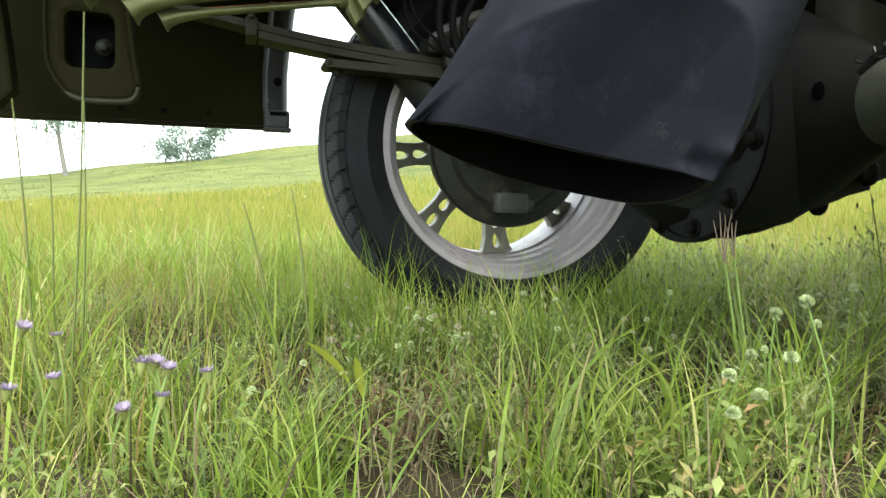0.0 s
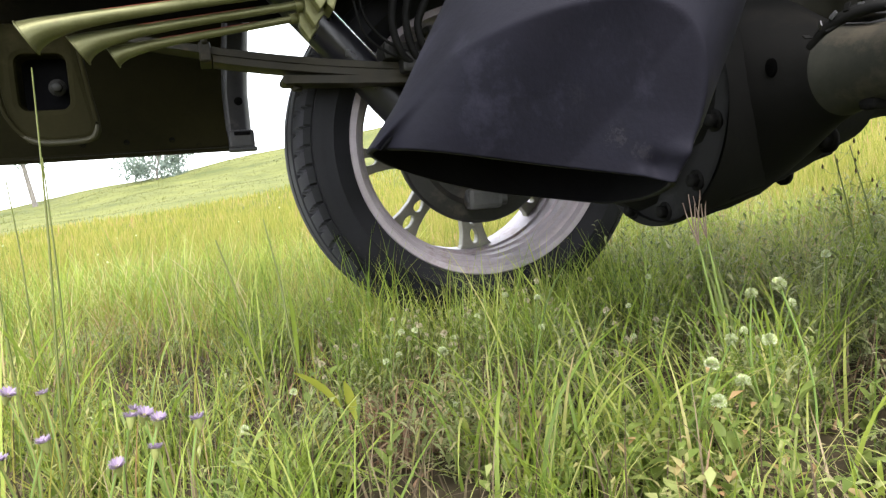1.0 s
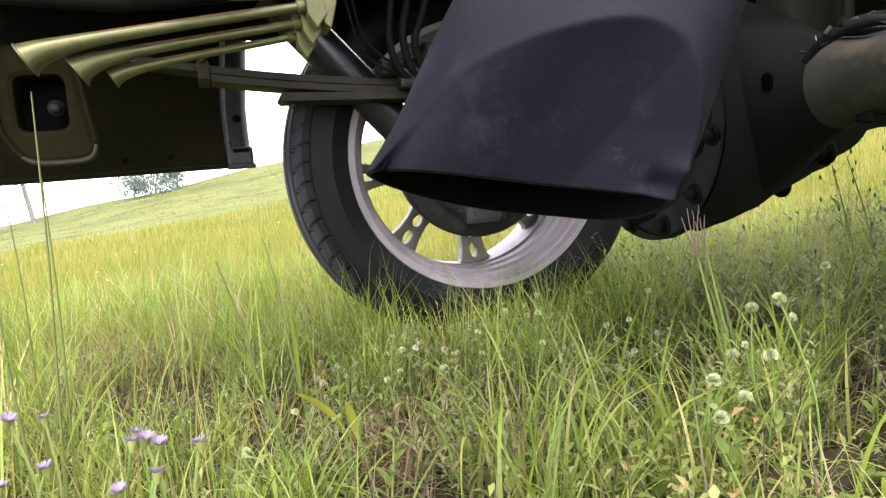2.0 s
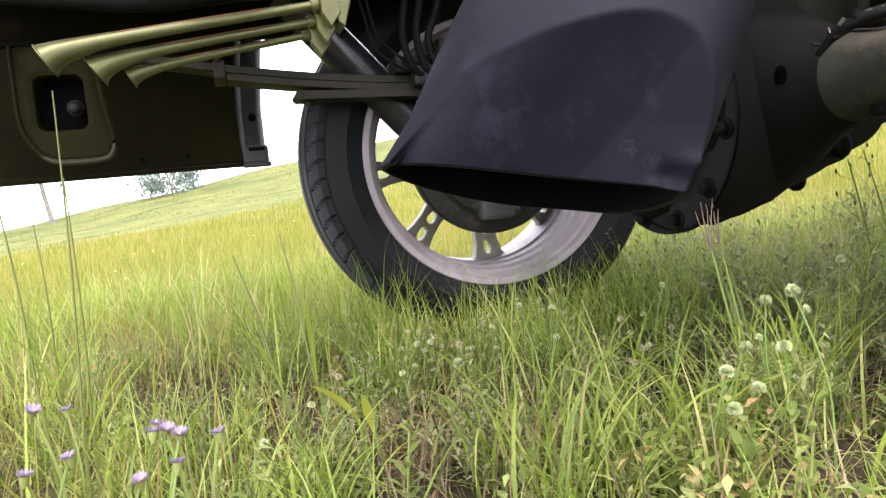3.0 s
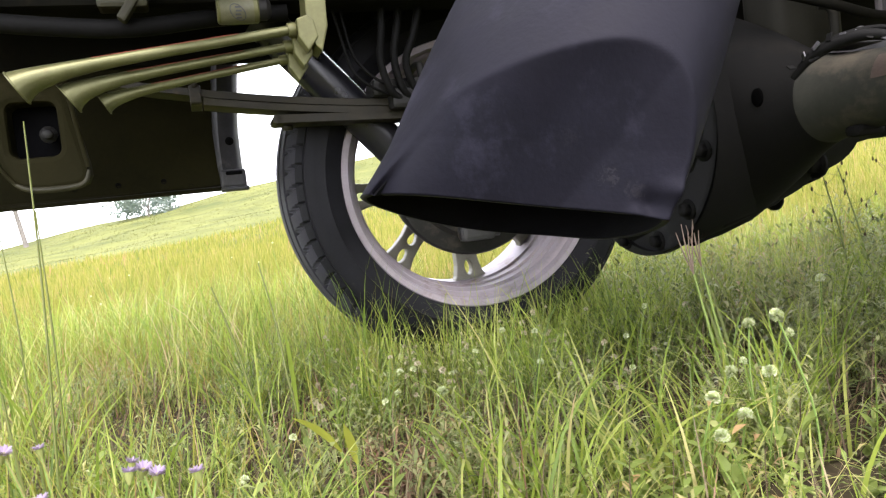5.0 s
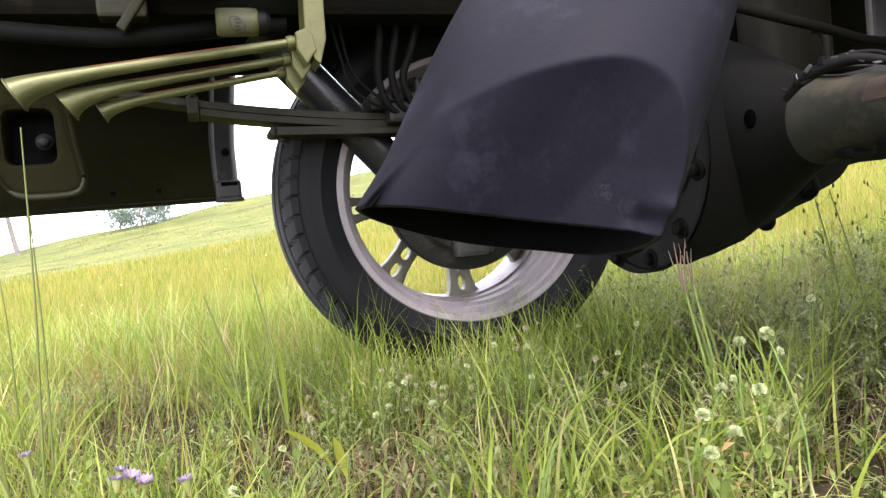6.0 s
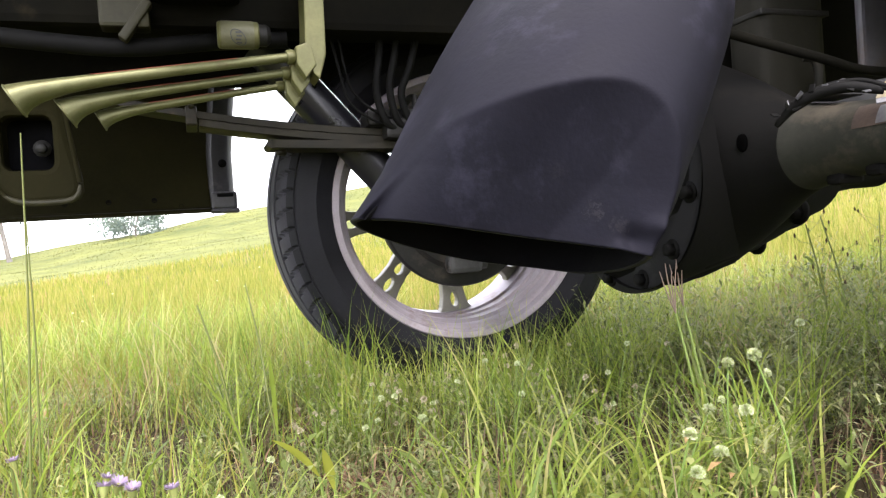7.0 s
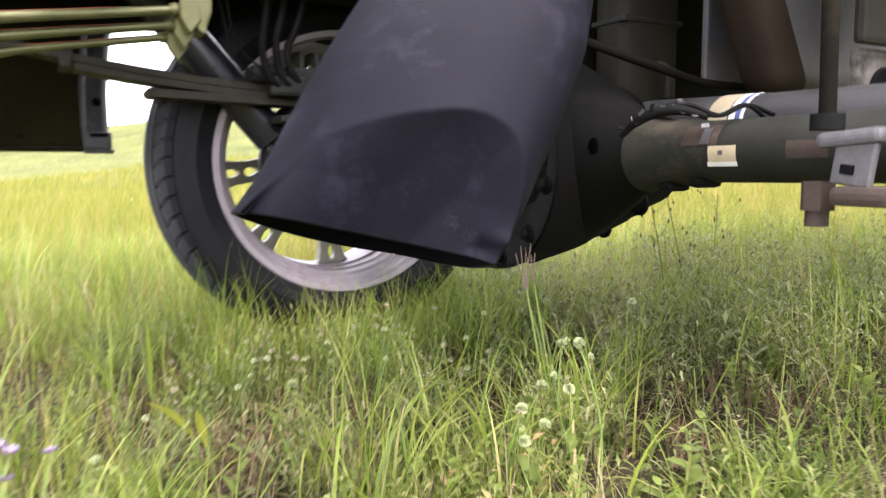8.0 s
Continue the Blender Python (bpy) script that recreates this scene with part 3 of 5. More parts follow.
def build_exhaust():
    """A wide tailpipe tip: a leaning tube cut off slanting below, its near face pressed in under a rounded arch."""
    steps, rows = 288, 240
    cx, cy, cw = -0.2494, -0.7217, -0.0708
    turn = np.radians((165, 180, 195, 206, 219, 235, 250, 258, 264, 272, 278, 284, 291, 300, 312, 330))
    high = (0.008, 0.025, 0.040, 0.050, 0.061, 0.073, 0.081, 0.081, 0.0785, 0.070, 0.063, 0.056, 0.044, 0.028, 0.0, -0.04)
    fine = np.linspace(turn[0], turn[-1], 331)
    soft = np.hanning(57) / np.hanning(57).sum()
    crest = np.convolve(np.pad(np.interp(fine, turn, high), 28, mode="reflect", reflect_type="odd"), soft, "valid")
    wide = np.convolve(np.pad(crest, 60, mode="reflect", reflect_type="odd"), np.hanning(121) / np.hanning(121).sum(), "valid")
    a = (2 * np.pi * np.arange(steps) / steps)[None]
    h = ((np.arange(rows + 1) / rows) ** 1.1 * 0.37)[:, None]
    c, s = np.cos(a), np.sin(a)
    f = np.minimum(1, h / 0.11)
    f = f * f * (3 - 2 * f)
    narrow = 1 - 0.18 * np.maximum(0, (h - 0.13) / 0.24) ** 1.2
    layers = []
    for shrink in (0.0, 0.004):
        side = (0.0714 + 0.004 * f - shrink) * narrow + 0.030 * (c < 0)
        bend = np.maximum(0, h - 0.152)
        side = np.where(c > 0, np.maximum(side - 0.28 * bend - 1.2 * bend * bend, 0.03), side)
        x = cx + side * c
        o = cy + np.where(s > 0, (0.0605 - 0.0086 * f - shrink) * narrow, (0.1449 - shrink) * narrow) * s
        z = (cw - 0.2302 * (x - cx) - 0.0458 * (o - cy) - 0.0371 * np.minimum(0, o - cy + 0.04) + 0.7275 * (x - cx) ** 2
             - 2.604 * np.maximum(0, x - cx - 0.03) ** 2 + h)
        x = x + 0.0030 + 0.86 * h - 0.14 * np.maximum(0, h - 0.03)
        o = o + 0.3815 * h
        d = np.interp(a, fine, crest, left=-1.0, right=-1.0) - h
        d = np.where(d > 0.0012, d, np.where(d < -0.0012, 0.0, (d + 0.0012) ** 2 / 0.0048))
        u = np.clip(d / 0.065, 0, 1)
        d = d + (np.interp(a, fine, wide) - np.interp(a, fine, crest)) * u * u * (3 - 2 * u)
        fade = np.clip(-2.1 * s, 0, 1)
        o = o + 1.1 * d * fade * fade * (3 - 2 * fade)
        # a pinched dent where the cut turns the corner
        for px, pz, size, deep in ((-0.204, -0.064, 0.007, 0.005), (-0.196, -0.058, 0.006, -0.004), (-0.212, -0.069, 0.005, -0.003)):
            o = o + deep * np.exp(-((x - px) ** 2 + (z - pz) ** 2) / size ** 2) * (s < 0)
        # the metal is not quite even
        o = o + 0.0006 * np.sin(31 * x + 3) * np.sin(27 * z + 1)
        layers.append(np.stack((x, o, z), -1))
    verts = np.concatenate(layers).reshape(-1, 3).tolist()
    n = rows + 1
    faces, slot = [], []
    for layer in range(2):
        for i in range(rows):
            for k in range(steps):
                k2 = (k + 1) % steps
                b = (layer * n + i) * steps
                f = (b + k, b + k2, b + steps + k2, b + steps + k)
                faces.append(f if layer == 0 else f[::-1])
                slot.append(layer)
    for k in range(steps):
        k2 = (k + 1) % steps
        faces.append((k2, k, n * steps + k, n * steps + k2))
        slot.append(0)
    me = mesh("tip", verts, faces, [M_EXH, M_SOOT_SHADE])
    me.polygons.foreach_set("material_index", slot)
    return part("exhaust_tip", me, truck, "wide black slash-cut exhaust tip, pressed flat and scuffed")


tip = build_exhaust()


def build_body():
    o = 0.22
    # quarter panel, curving a little inwards towards its bottom edge
    xs = np.linspace(-1.5, -0.405, 24)
    zs = [0.021, 0.025, 0.032, 0.055, 0.1, 0.2, 0.3, 0.42, 0.6]
    verts, faces = [], []
    for s in (0, 1):
        for x in xs:
            for z in zs:
                verts.append((x + (0.10 * max(0, z - 0.13) + 0.5 * max(0, z - 0.2) ** 2) * ((x + 1.5) / 1.095) ** 6, o + 0.012 * s + 0.02 * min(1, max(0, (z - 0.016) / 0.3)) - (0.012 if z < 0.028 else 0) * (1 - s), z))
    nz, nx = len(zs), len(xs)
    for s in (0, 1):
        for i in range(nx - 1):
            for k in range(nz - 1):
                b = s * nx * nz
                f = (b + i * nz + k, b + (i + 1) * nz + k, b + (i + 1) * nz + k + 1, b + i * nz + k + 1)
                faces.append(f if s == 0 else f[::-1])
    for i in range(nx - 1):
        faces.append((i * nz, nx * nz + i * nz, nx * nz + (i + 1) * nz, (i + 1) * nz))
    panel = part("quarter_panel", tidy(mesh("panel", verts, faces, M_PANEL)), truck, "inner side of a dark dusty quarter panel")
    part("sill_seam", tube([(-1.5, o - 0.004, 0.0245), (-1.0, o - 0.004, 0.024), (-0.41, o - 0.004, 0.0245)], 0.0045, M_LIP, 8), panel)
    # Dark discs paint the shade inside the drain holes.
    for x in (-0.505, -0.65, -0.46, -0.58):
        part("drain_hole", lathe([(0, 0.0), (0.0032, 0.0), (0.0045, -0.0015), (0.0052, 0.001)], M_SOOT_SHADE, 12), panel, at=pose(x, o + 0.002, 0.047 if x != -0.46 else 0.034))
    # arch lip: a folded flange, bowed forwards above
    verts, faces = [], []
    hs = np.linspace(0.022, 0.62, 30)
    for z in hs:
        bow = 0.0 + 0.10 * max(0, z - 0.13) ** 1.0 + 0.5 * max(0, z - 0.2) ** 2 + 0.10 * max(0, 0.06 - z)
        left, right = -0.409 + bow, -0.366 + bow * 1.05
        for x, y in ((left - 0.004, o + 0.012), (left, o - 0.006), (left + 0.006, o - 0.011), (right - 0.012, o - 0.005), (right - 0.003, o + 0.004), (right, o + 0.018), (right - 0.006, o + 0.032), (left, o + 0.03)):
            verts.append((x, y, z))
    m = 8
    for i in range(len(hs) - 1):
        for k in range(m):
            k2 = (k + 1) % m
            faces.append((i * m + k, i * m + k2, (i + 1) * m + k2, (i + 1) * m + k))
    faces += [list(range(m)), [(len(hs) - 1) * m + k for k in range(m)][::-1]]
    arch = part("arch_lip", tidy(mesh("arch", verts, faces, M_LIP), 40), truck, "scuffed folded wheel-arch lip")
    for z in (0.05, 0.108, 0.17):
        part("lip_screw", bolt(0.005, 0.005, M_SOOT_SHADE), arch, at=pose(-0.385 + 0.02 * (z > 0.15), o - 0.009, z) @ Matrix.Rotation(math.pi, 4, "X"))
    part("lip_clip", join([box(0.046, 0.03, 0.034, M_LIP, 0.006, pose(-0.386, o - 0.002, 0.040)), box(0.03, 0.012, 0.008, M_SOOT_SHADE, 0.003, pose(-0.384, o - 0.012, 0.050)),
                           box(0.05, 0.03, 0.008, M_LIP, 0.003, pose(-0.385, o - 0.004, 0.022))]), arch)
    # pressed hanger bracket with a square window
    outer = [(-0.71, 0.20), (-0.71, 0.10), (-0.705, 0.075), (-0.694, 0.05), (-0.678, 0.037), (-0.655, 0.033), (-0.61, 0.034), (-0.598, 0.039), (-0.592, 0.05), (-0.593, 0.07), (-0.604, 0.13), (-0.612, 0.20)]
    hanger = part("hanger_bracket", plate(outer, [rounded(-0.688, 0.080, -0.624, 0.156, 0.012)], 0.05, M_PANEL, 0.008), truck, "pressed steel hanger bracket with a square window")
    hanger.data.transform(pose(0, -0.02, 0))
    part("bracket_edge", tube([(-0.712, -0.020, 0.20), (-0.712, -0.020, 0.10), (-0.702, -0.020, 0.065), (-0.68, -0.020, 0.036)], 0.0030, M_PANEL, 8, 5), hanger)
    part("bracket_edge", tube([(-0.592, -0.020, 0.06), (-0.60, -0.020, 0.12), (-0.61, -0.020, 0.2)], 0.0035, M_PANEL, 8, 5), hanger)
    part("bracket_lip", tube([(-0.69, -0.020, 0.046), (-0.676, -0.021, 0.037), (-0.655, -0.021, 0.033), (-0.612, -0.021, 0.034), (-0.597, -0.021, 0.041), (-0.592, -0.020, 0.056)], [0.002, 0.0040, 0.0046, 0.0044, 0.0036, 0.002], M_EDGE, 12, 5), hanger, "paler olive rolled lip")
    # Black sheet behind the window paints the shade within it.
    part("window_shade", box(0.10, 0.006, 0.09, M_SOOT_SHADE, 0.002, pose(-0.656, 0.034, 0.113)), hanger)
    part("bracket_bolt", join([bolt(0.008, 0.014, M_HUB), tube([(0, 0, 0), (0, -0.03, 0)], 0.006, M_HUB)]), hanger, at=pose(-0.640, 0.0, 0.112) @ Matrix.Rotation(math.pi, 4, "X"))
    outer2 = [(-0.92, 0.22), (-0.90, 0.07), (-0.87, 0.03), (-0.79, 0.02), (-0.765, 0.045), (-0.77, 0.10), (-0.785, 0.22)]
    part("hanger_bracket", plate(outer2, [], 0.04, M_PANEL, 0.006), truck, "curved pressed steel bracket", pose(0, 0.02, 0.0))
    # frame rail, crossmember and floor above
    part("frame_rail", box(2.6, 0.07, 0.13, M_UNDER, 0.012, pose(0.40, -0.11, 0.315)), truck, "black undersealed frame rail")
    part("crossmember", box(0.12, 1.1, 0.1, M_UNDER, 0.015, pose(-0.42, -0.68, 0.33)), truck)
    # Unseen floor sheets, cut to set which parts below the sun reaches.
    part("unseen_bed_floor", box(2.7, 0.60, 0.03, M_UNDER, 0.006, pose(0.40, -0.055, 0.46)), truck, "unseen black bed floor sheet, sized to shade the parts below")
    part("unseen_bed_floor", box(1.68, 0.62, 0.03, M_UNDER, 0.006, pose(0.91, -0.667, 0.46)), truck)
    for i in range(3):
        part("floor_rib", box(2.65, 0.05, 0.02, M_UNDER, 0.006, pose(0.40, -0.14 + 0.16 * i, 0.435)), truck)
    part("inner_arch", box(1.3, 0.02, 0.3, M_UNDER, 0.006, pose(-0.15, 0.02, 0.355)), truck, "black inner wheel-arch sheet")
    # Mostly hidden block, added to keep bright sky out of the gaps.
    part("gap_blocker", box(0.12, 1.55, 0.28, M_UNDER, 0.03, pose(0.72, -0.57, 0.33), 4), truck, "black block added beyond the axle to close sky gaps")
    part("crossmember", box(0.1, 1.3, 0.12, M_UNDER, 0.015, pose(0.52, -0.7, 0.36)), truck)
    return panel


build_body()


def build_spring():
    def leaf(pts, thick, wide):
        verts, faces = [], []
        for x, z in pts:
            for dy, dz in ((-0.5, 0.44), (-0.47, 0.5), (0.47, 0.5), (0.5, 0.44), (0.5, -0.44), (0.47, -0.5), (-0.47, -0.5), (-0.5, -0.44)):
                verts.append((x, dy * wide, z + dz * thick))
        for i in range(len(pts) - 1):
            for k in range(8):
                k2 = (k + 1) % 8
                faces.append((i * 8 + k, i * 8 + k2, (i + 1) * 8 + k2, (i + 1) * 8 + k))
        faces += [list(range(8))[::-1], [(len(pts) - 1) * 8 + k for k in range(8)]]
        return tidy(mesh("leaf", verts, faces, M_SPRING), 50)

    def arc(x0, x1, n=16):
        return [(x, 0.107 + 0.20 * (x + 0.02) ** 2) for x in np.linspace(x0, x1, n)]
    spring = part("leaf_spring", leaf(arc(-0.56, 0.5, 30), 0.011, 0.055), truck, "dusty steel leaf spring", pose(0, -0.045, 0.006))
    part("second_leaf", leaf([(x, z - 0.0112) for x, z in arc(-0.425, 0.42, 24)], 0.011, 0.055), spring)
    part("overload_leaf", leaf([(x, 0.087 - 0.03 * (x + 0.02)) for x in np.linspace(-0.325, 0.3, 12)], 0.013, 0.055), spring, "thick flat overload leaf")
    part("leaf_tip", tube([(-0.325, -0.0275, 0.0962), (-0.325, 0.0275, 0.0962)], 0.0065, M_SPRING, 16), spring)
    part("spring_clip", join([box(0.016, 0.064, 0.005, M_SPRING, 0.002, pose(-0.435, 0, 0.126)), box(0.016, 0.005, 0.026, M_SPRING, 0.002, pose(-0.435, -0.0315, 0.138)), box(0.016, 0.005, 0.026, M_SPRING, 0.002, pose(-0.435, 0.0315, 0.138)),
                             tube([(-0.435, -0.038, 0.152), (-0.435, 0.038, 0.152)], 0.005, M_SPRING)]), spring)
    part("leaf_bolt", bolt(0.008, 0.012, M_SPRING), spring, at=pose(-0.308, 0.0, 0.094) @ Matrix.Rotation(radians(-90), 4, "X"))
    for x in (-0.10, -0.075, 0.05, 0.075):
        part("u_bolt", tube([(x, -0.034, 0.06), (x, -0.034, 0.15), (x, -0.02, 0.165), (x, 0.02, 0.165), (x, 0.034, 0.15), (x, 0.034, 0.06)], 0.006, M_HUB, 10, 5), spring)
    part("spring_plate", box(0.2, 0.11, 0.012, M_HUB, 0.003, pose(-0.04, 0, 0.062)), spring)
    # Block added only to fill a bright gap above the leaves.
    part("gap_fill_block", box(0.125, 0.06, 0.026, M_HUB, 0.008, pose(-0.118, -0.015, 0.131)), spring)
    return spring


build_spring()


def build_shock():
    a, b = Vector((-0.252, -0.005, 0.182)), Vector((-0.128, -0.005, 0.040))
    d = (b - a)
    shock = part("shock_absorber", tube([a - d * 0.6, a, a + d * 0.02, b - d * 0.02, b], [0.031, 0.031, 0.031, 0.031, 0.026], M_SHOCK, 28), truck, "black shock absorber with a glossy body")
    part("shock_eye", lathe([(0.01, -0.022), (0.022, -0.022), (0.022, 0.022), (0.01, 0.022)], M_HUB, 28, closed=True), shock, at=Matrix.Translation(b + d * 0.12))
    nrm = Vector((d.z, 0, -d.x)).normalized() * -1
    # Thin bright strip stands in for sky light along the upper edge.
    part("edge_highlight", tube([a - d * 0.3 + nrm * 0.0305 + Vector((0, -0.006, 0)), b - d * 0.35 + nrm * 0.0305 + Vector((0, -0.006, 0))], 0.0034, M_CHROME, 8), shock, "thin chrome strip for the highlight on the shock's edge")
    part("shock_rod", tube([b - d * 0.02, b + d * 0.1], 0.009, M_CHROME), shock)
    return shock


build_shock()


def build_horns():
    base = part("horn_mount", plate([(-0.281, 0.30), (-0.285, 0.20), (-0.276, 0.165), (-0.268, 0.158), (-0.258, 0.19), (-0.256, 0.30)], [], 0.05, M_PLATE, 0.002), truck, "zinc horn mounting plate, tinted yellow as lit by the grass")
    base.data.transform(pose(-0.005, -0.225, 0.006))
    horns = (((-0.630, -0.215, 0.159, 0.117), (-0.311, -0.215, 0.200), 0.0062), ((-0.580, -0.195, 0.146, 0.107), (-0.316, -0.195, 0.183), 0.0054), ((-0.544, -0.175, 0.134, 0.108), (-0.322, -0.175, 0.169), 0.0046))
    for (mx, my, mt, mb), t, thin in horns:
        big = (mt - mb) * 0.5
        top0, top1 = Vector((mx, my, mt)), Vector(t)
        fr = (0.0, 0.012, 0.035, 0.07, 0.12, 0.18, 0.26, 0.36, 0.55, 0.8, 1.0)
        fl = (1.0, 0.88, 0.70, 0.52, 0.37, 0.25, 0.16, 0.10, 0.05, 0.02, 0.0)
        rad = [thin + (big - thin) * k for k in fl]
        pts = [top0.lerp(top1, f) - Vector((0, 0, r)) for f, r in zip(fr, rad)]
        horn = part("horn_trumpet", tube(pts, rad, M_HORN, 32, 4, cap=False), base, "worn chrome air-horn trumpet")
        dd = (pts[1] - pts[0]).normalized()
        side = Vector((0, 1, 0))
        upv = dd.cross(side).normalized()
        part("bell_rim", tube([pts[0] + (side * math.cos(a) + upv * math.sin(a)) * big for a in np.linspace(0, 2 * math.pi, 33)], 0.0012, M_HORN, 8, cap=False), horn)
        end, d2 = pts[-1], (pts[-1] - pts[-2]).normalized()
        part("collar", tube([end - d2 * 0.002, end + d2 * 0.006, end + d2 * 0.010], [thin * 1.5, thin * 1.5, thin * 1.2], M_PLATE, 20), horn)
        x, z = end.x + 0.008, end.z
        foot = plate([(x, z + 0.011), (x + 0.014, z + 0.016), (x + 0.022, z + 0.010), (x + 0.026, z - 0.012), (x + 0.012, z - 0.030), (x + 0.001, z - 0.012)], [], 0.022, M_PLATE, 0.002)
        part("mount_foot", foot, horn, "zinc horn foot, tinted yellow as lit by the grass", pose(0, my - 0.014, 0))
        stripe = [p + Vector((0, -0.5 * r, 0.86 * r)) for p, r in list(zip(pts, rad))[6:10]]
        part("stripe", tube(stripe, 0.0006, M_RED, 6, 3), horn)
    return base


build_horns()


def build_compressor():
    comp = part("compressor", lathe([(0, 0), (0.016, 0), (0.018, 0.002), (0.018, 0.052), (0.016, 0.054), (0, 0.054)], M_PLATE, 32), truck, "small horn compressor with a pale label", Matrix.Translation((-0.395, -0.155, 0.238)) @ Matrix.Rotation(radians(-90), 4, "Z"))
    part("label", lathe([(0.0184, 0.004), (0.0186, 0.005), (0.0186, 0.046), (0.0184, 0.047)], M_LABEL, 40), comp, "pale wrapped label with dark marks")
    oval = [Vector((0.0188 * math.cos(radians(25 + 34 * math.cos(a))), 0.026 + 0.009 * math.sin(a) + 0.004 * math.cos(a), -0.0188 * math.sin(radians(25 + 34 * math.cos(a))))) for a in np.linspace(0, 2 * math.pi, 25)]
    part("label_ring", tube(oval, 0.0006, M_INK, 6, cap=False), comp)
    for k in range(4):
        ang = radians(4 + 14 * k)
        part("label_mark", box(0.0012, 0.007, 0.0022, M_INK, 0, Matrix.Translation((0.0188 * math.cos(ang), 0.026 + 0.001 * (k % 2), -0.0188 * math.sin(ang))) @ Matrix.Rotation(ang, 4, "Y")), comp)
    part("end_cap", lathe([(0, 0.052), (0.015, 0.052), (0.015, 0.064), (0.01, 0.07), (0, 0.07)], M_HUB, 28), comp)
    for k in range(6):
        h = random.random
        p = Vector((-0.33 + 0.012 * k, -0.16 - 0.02 * h(), 0.235 + 0.03 * h()))
        part("wire", tube([p, p + Vector((0.02, -0.01, 0.03)), p + Vector((0.035, 0.0, -0.01)), p + Vector((0.06, 0.01, 0.05))], 0.0028, M_HOSE if k % 3 else M_PLATE, 8, 5), comp)
    # Olive yellow of this block imitates light bounced off the grass.
    valve = part("valve_block", box(0.06, 0.035, 0.045, M_EDGE, 0.005, pose(-0.508, -0.16, 0.262)), truck, "zinc bracket block under the rail, tinted yellow as lit by the grass")
    part("valve_strap", box(0.012, 0.02, 0.06, M_EDGE, 0.003, pose(-0.495, -0.172, 0.248, 0, 35, 0)), valve)
    part("pipe", tube([(-0.8, -0.14, 0.25), (-0.6, -0.15, 0.225), (-0.5, -0.15, 0.22), (-0.4, -0.13, 0.235), (-0.3, -0.13, 0.24)], 0.012, M_HOSE, 12, 6), truck)
    return comp


build_compressor()


def build_hoses():
    for pts in (((-0.155, -0.10, 0.34), (-0.158, -0.10, 0.243), (-0.167, -0.10, 0.175), (-0.155, -0.10, 0.128), (-0.13, -0.09, 0.115)),
                ((-0.128, -0.10, 0.34), (-0.133, -0.10, 0.243), (-0.146, -0.10, 0.18), (-0.137, -0.10, 0.13), (-0.115, -0.09, 0.115)),
                ((-0.085, -0.10, 0.30), (-0.112, -0.10, 0.212), (-0.128, -0.10, 0.172), (-0.12, -0.10, 0.135), (-0.10, -0.09, 0.12))):
        part("brake_hose", tube(pts, 0.0058, M_HOSE, 12, 6), truck)
    part("brake_line", tube([(-0.24, -0.10, 0.30), (-0.222, -0.10, 0.205), (-0.209, -0.10, 0.158), (-0.178, -0.10, 0.132), (-0.14, -0.09, 0.12)], 0.0022, M_HOSE, 8, 6), truck)
    part("brake_line", tube([(-0.225, -0.10, 0.30), (-0.212, -0.10, 0.2), (-0.196, -0.10, 0.165), (-0.165, -0.10, 0.14), (-0.13, -0.09, 0.13)], 0.0022, M_HOSE, 8, 6), truck)
    part("hose_joint", box(0.06, 0.04, 0.03, M_HUB, 0.006, pose(-0.125, -0.08, 0.118)), truck)


build_hoses()


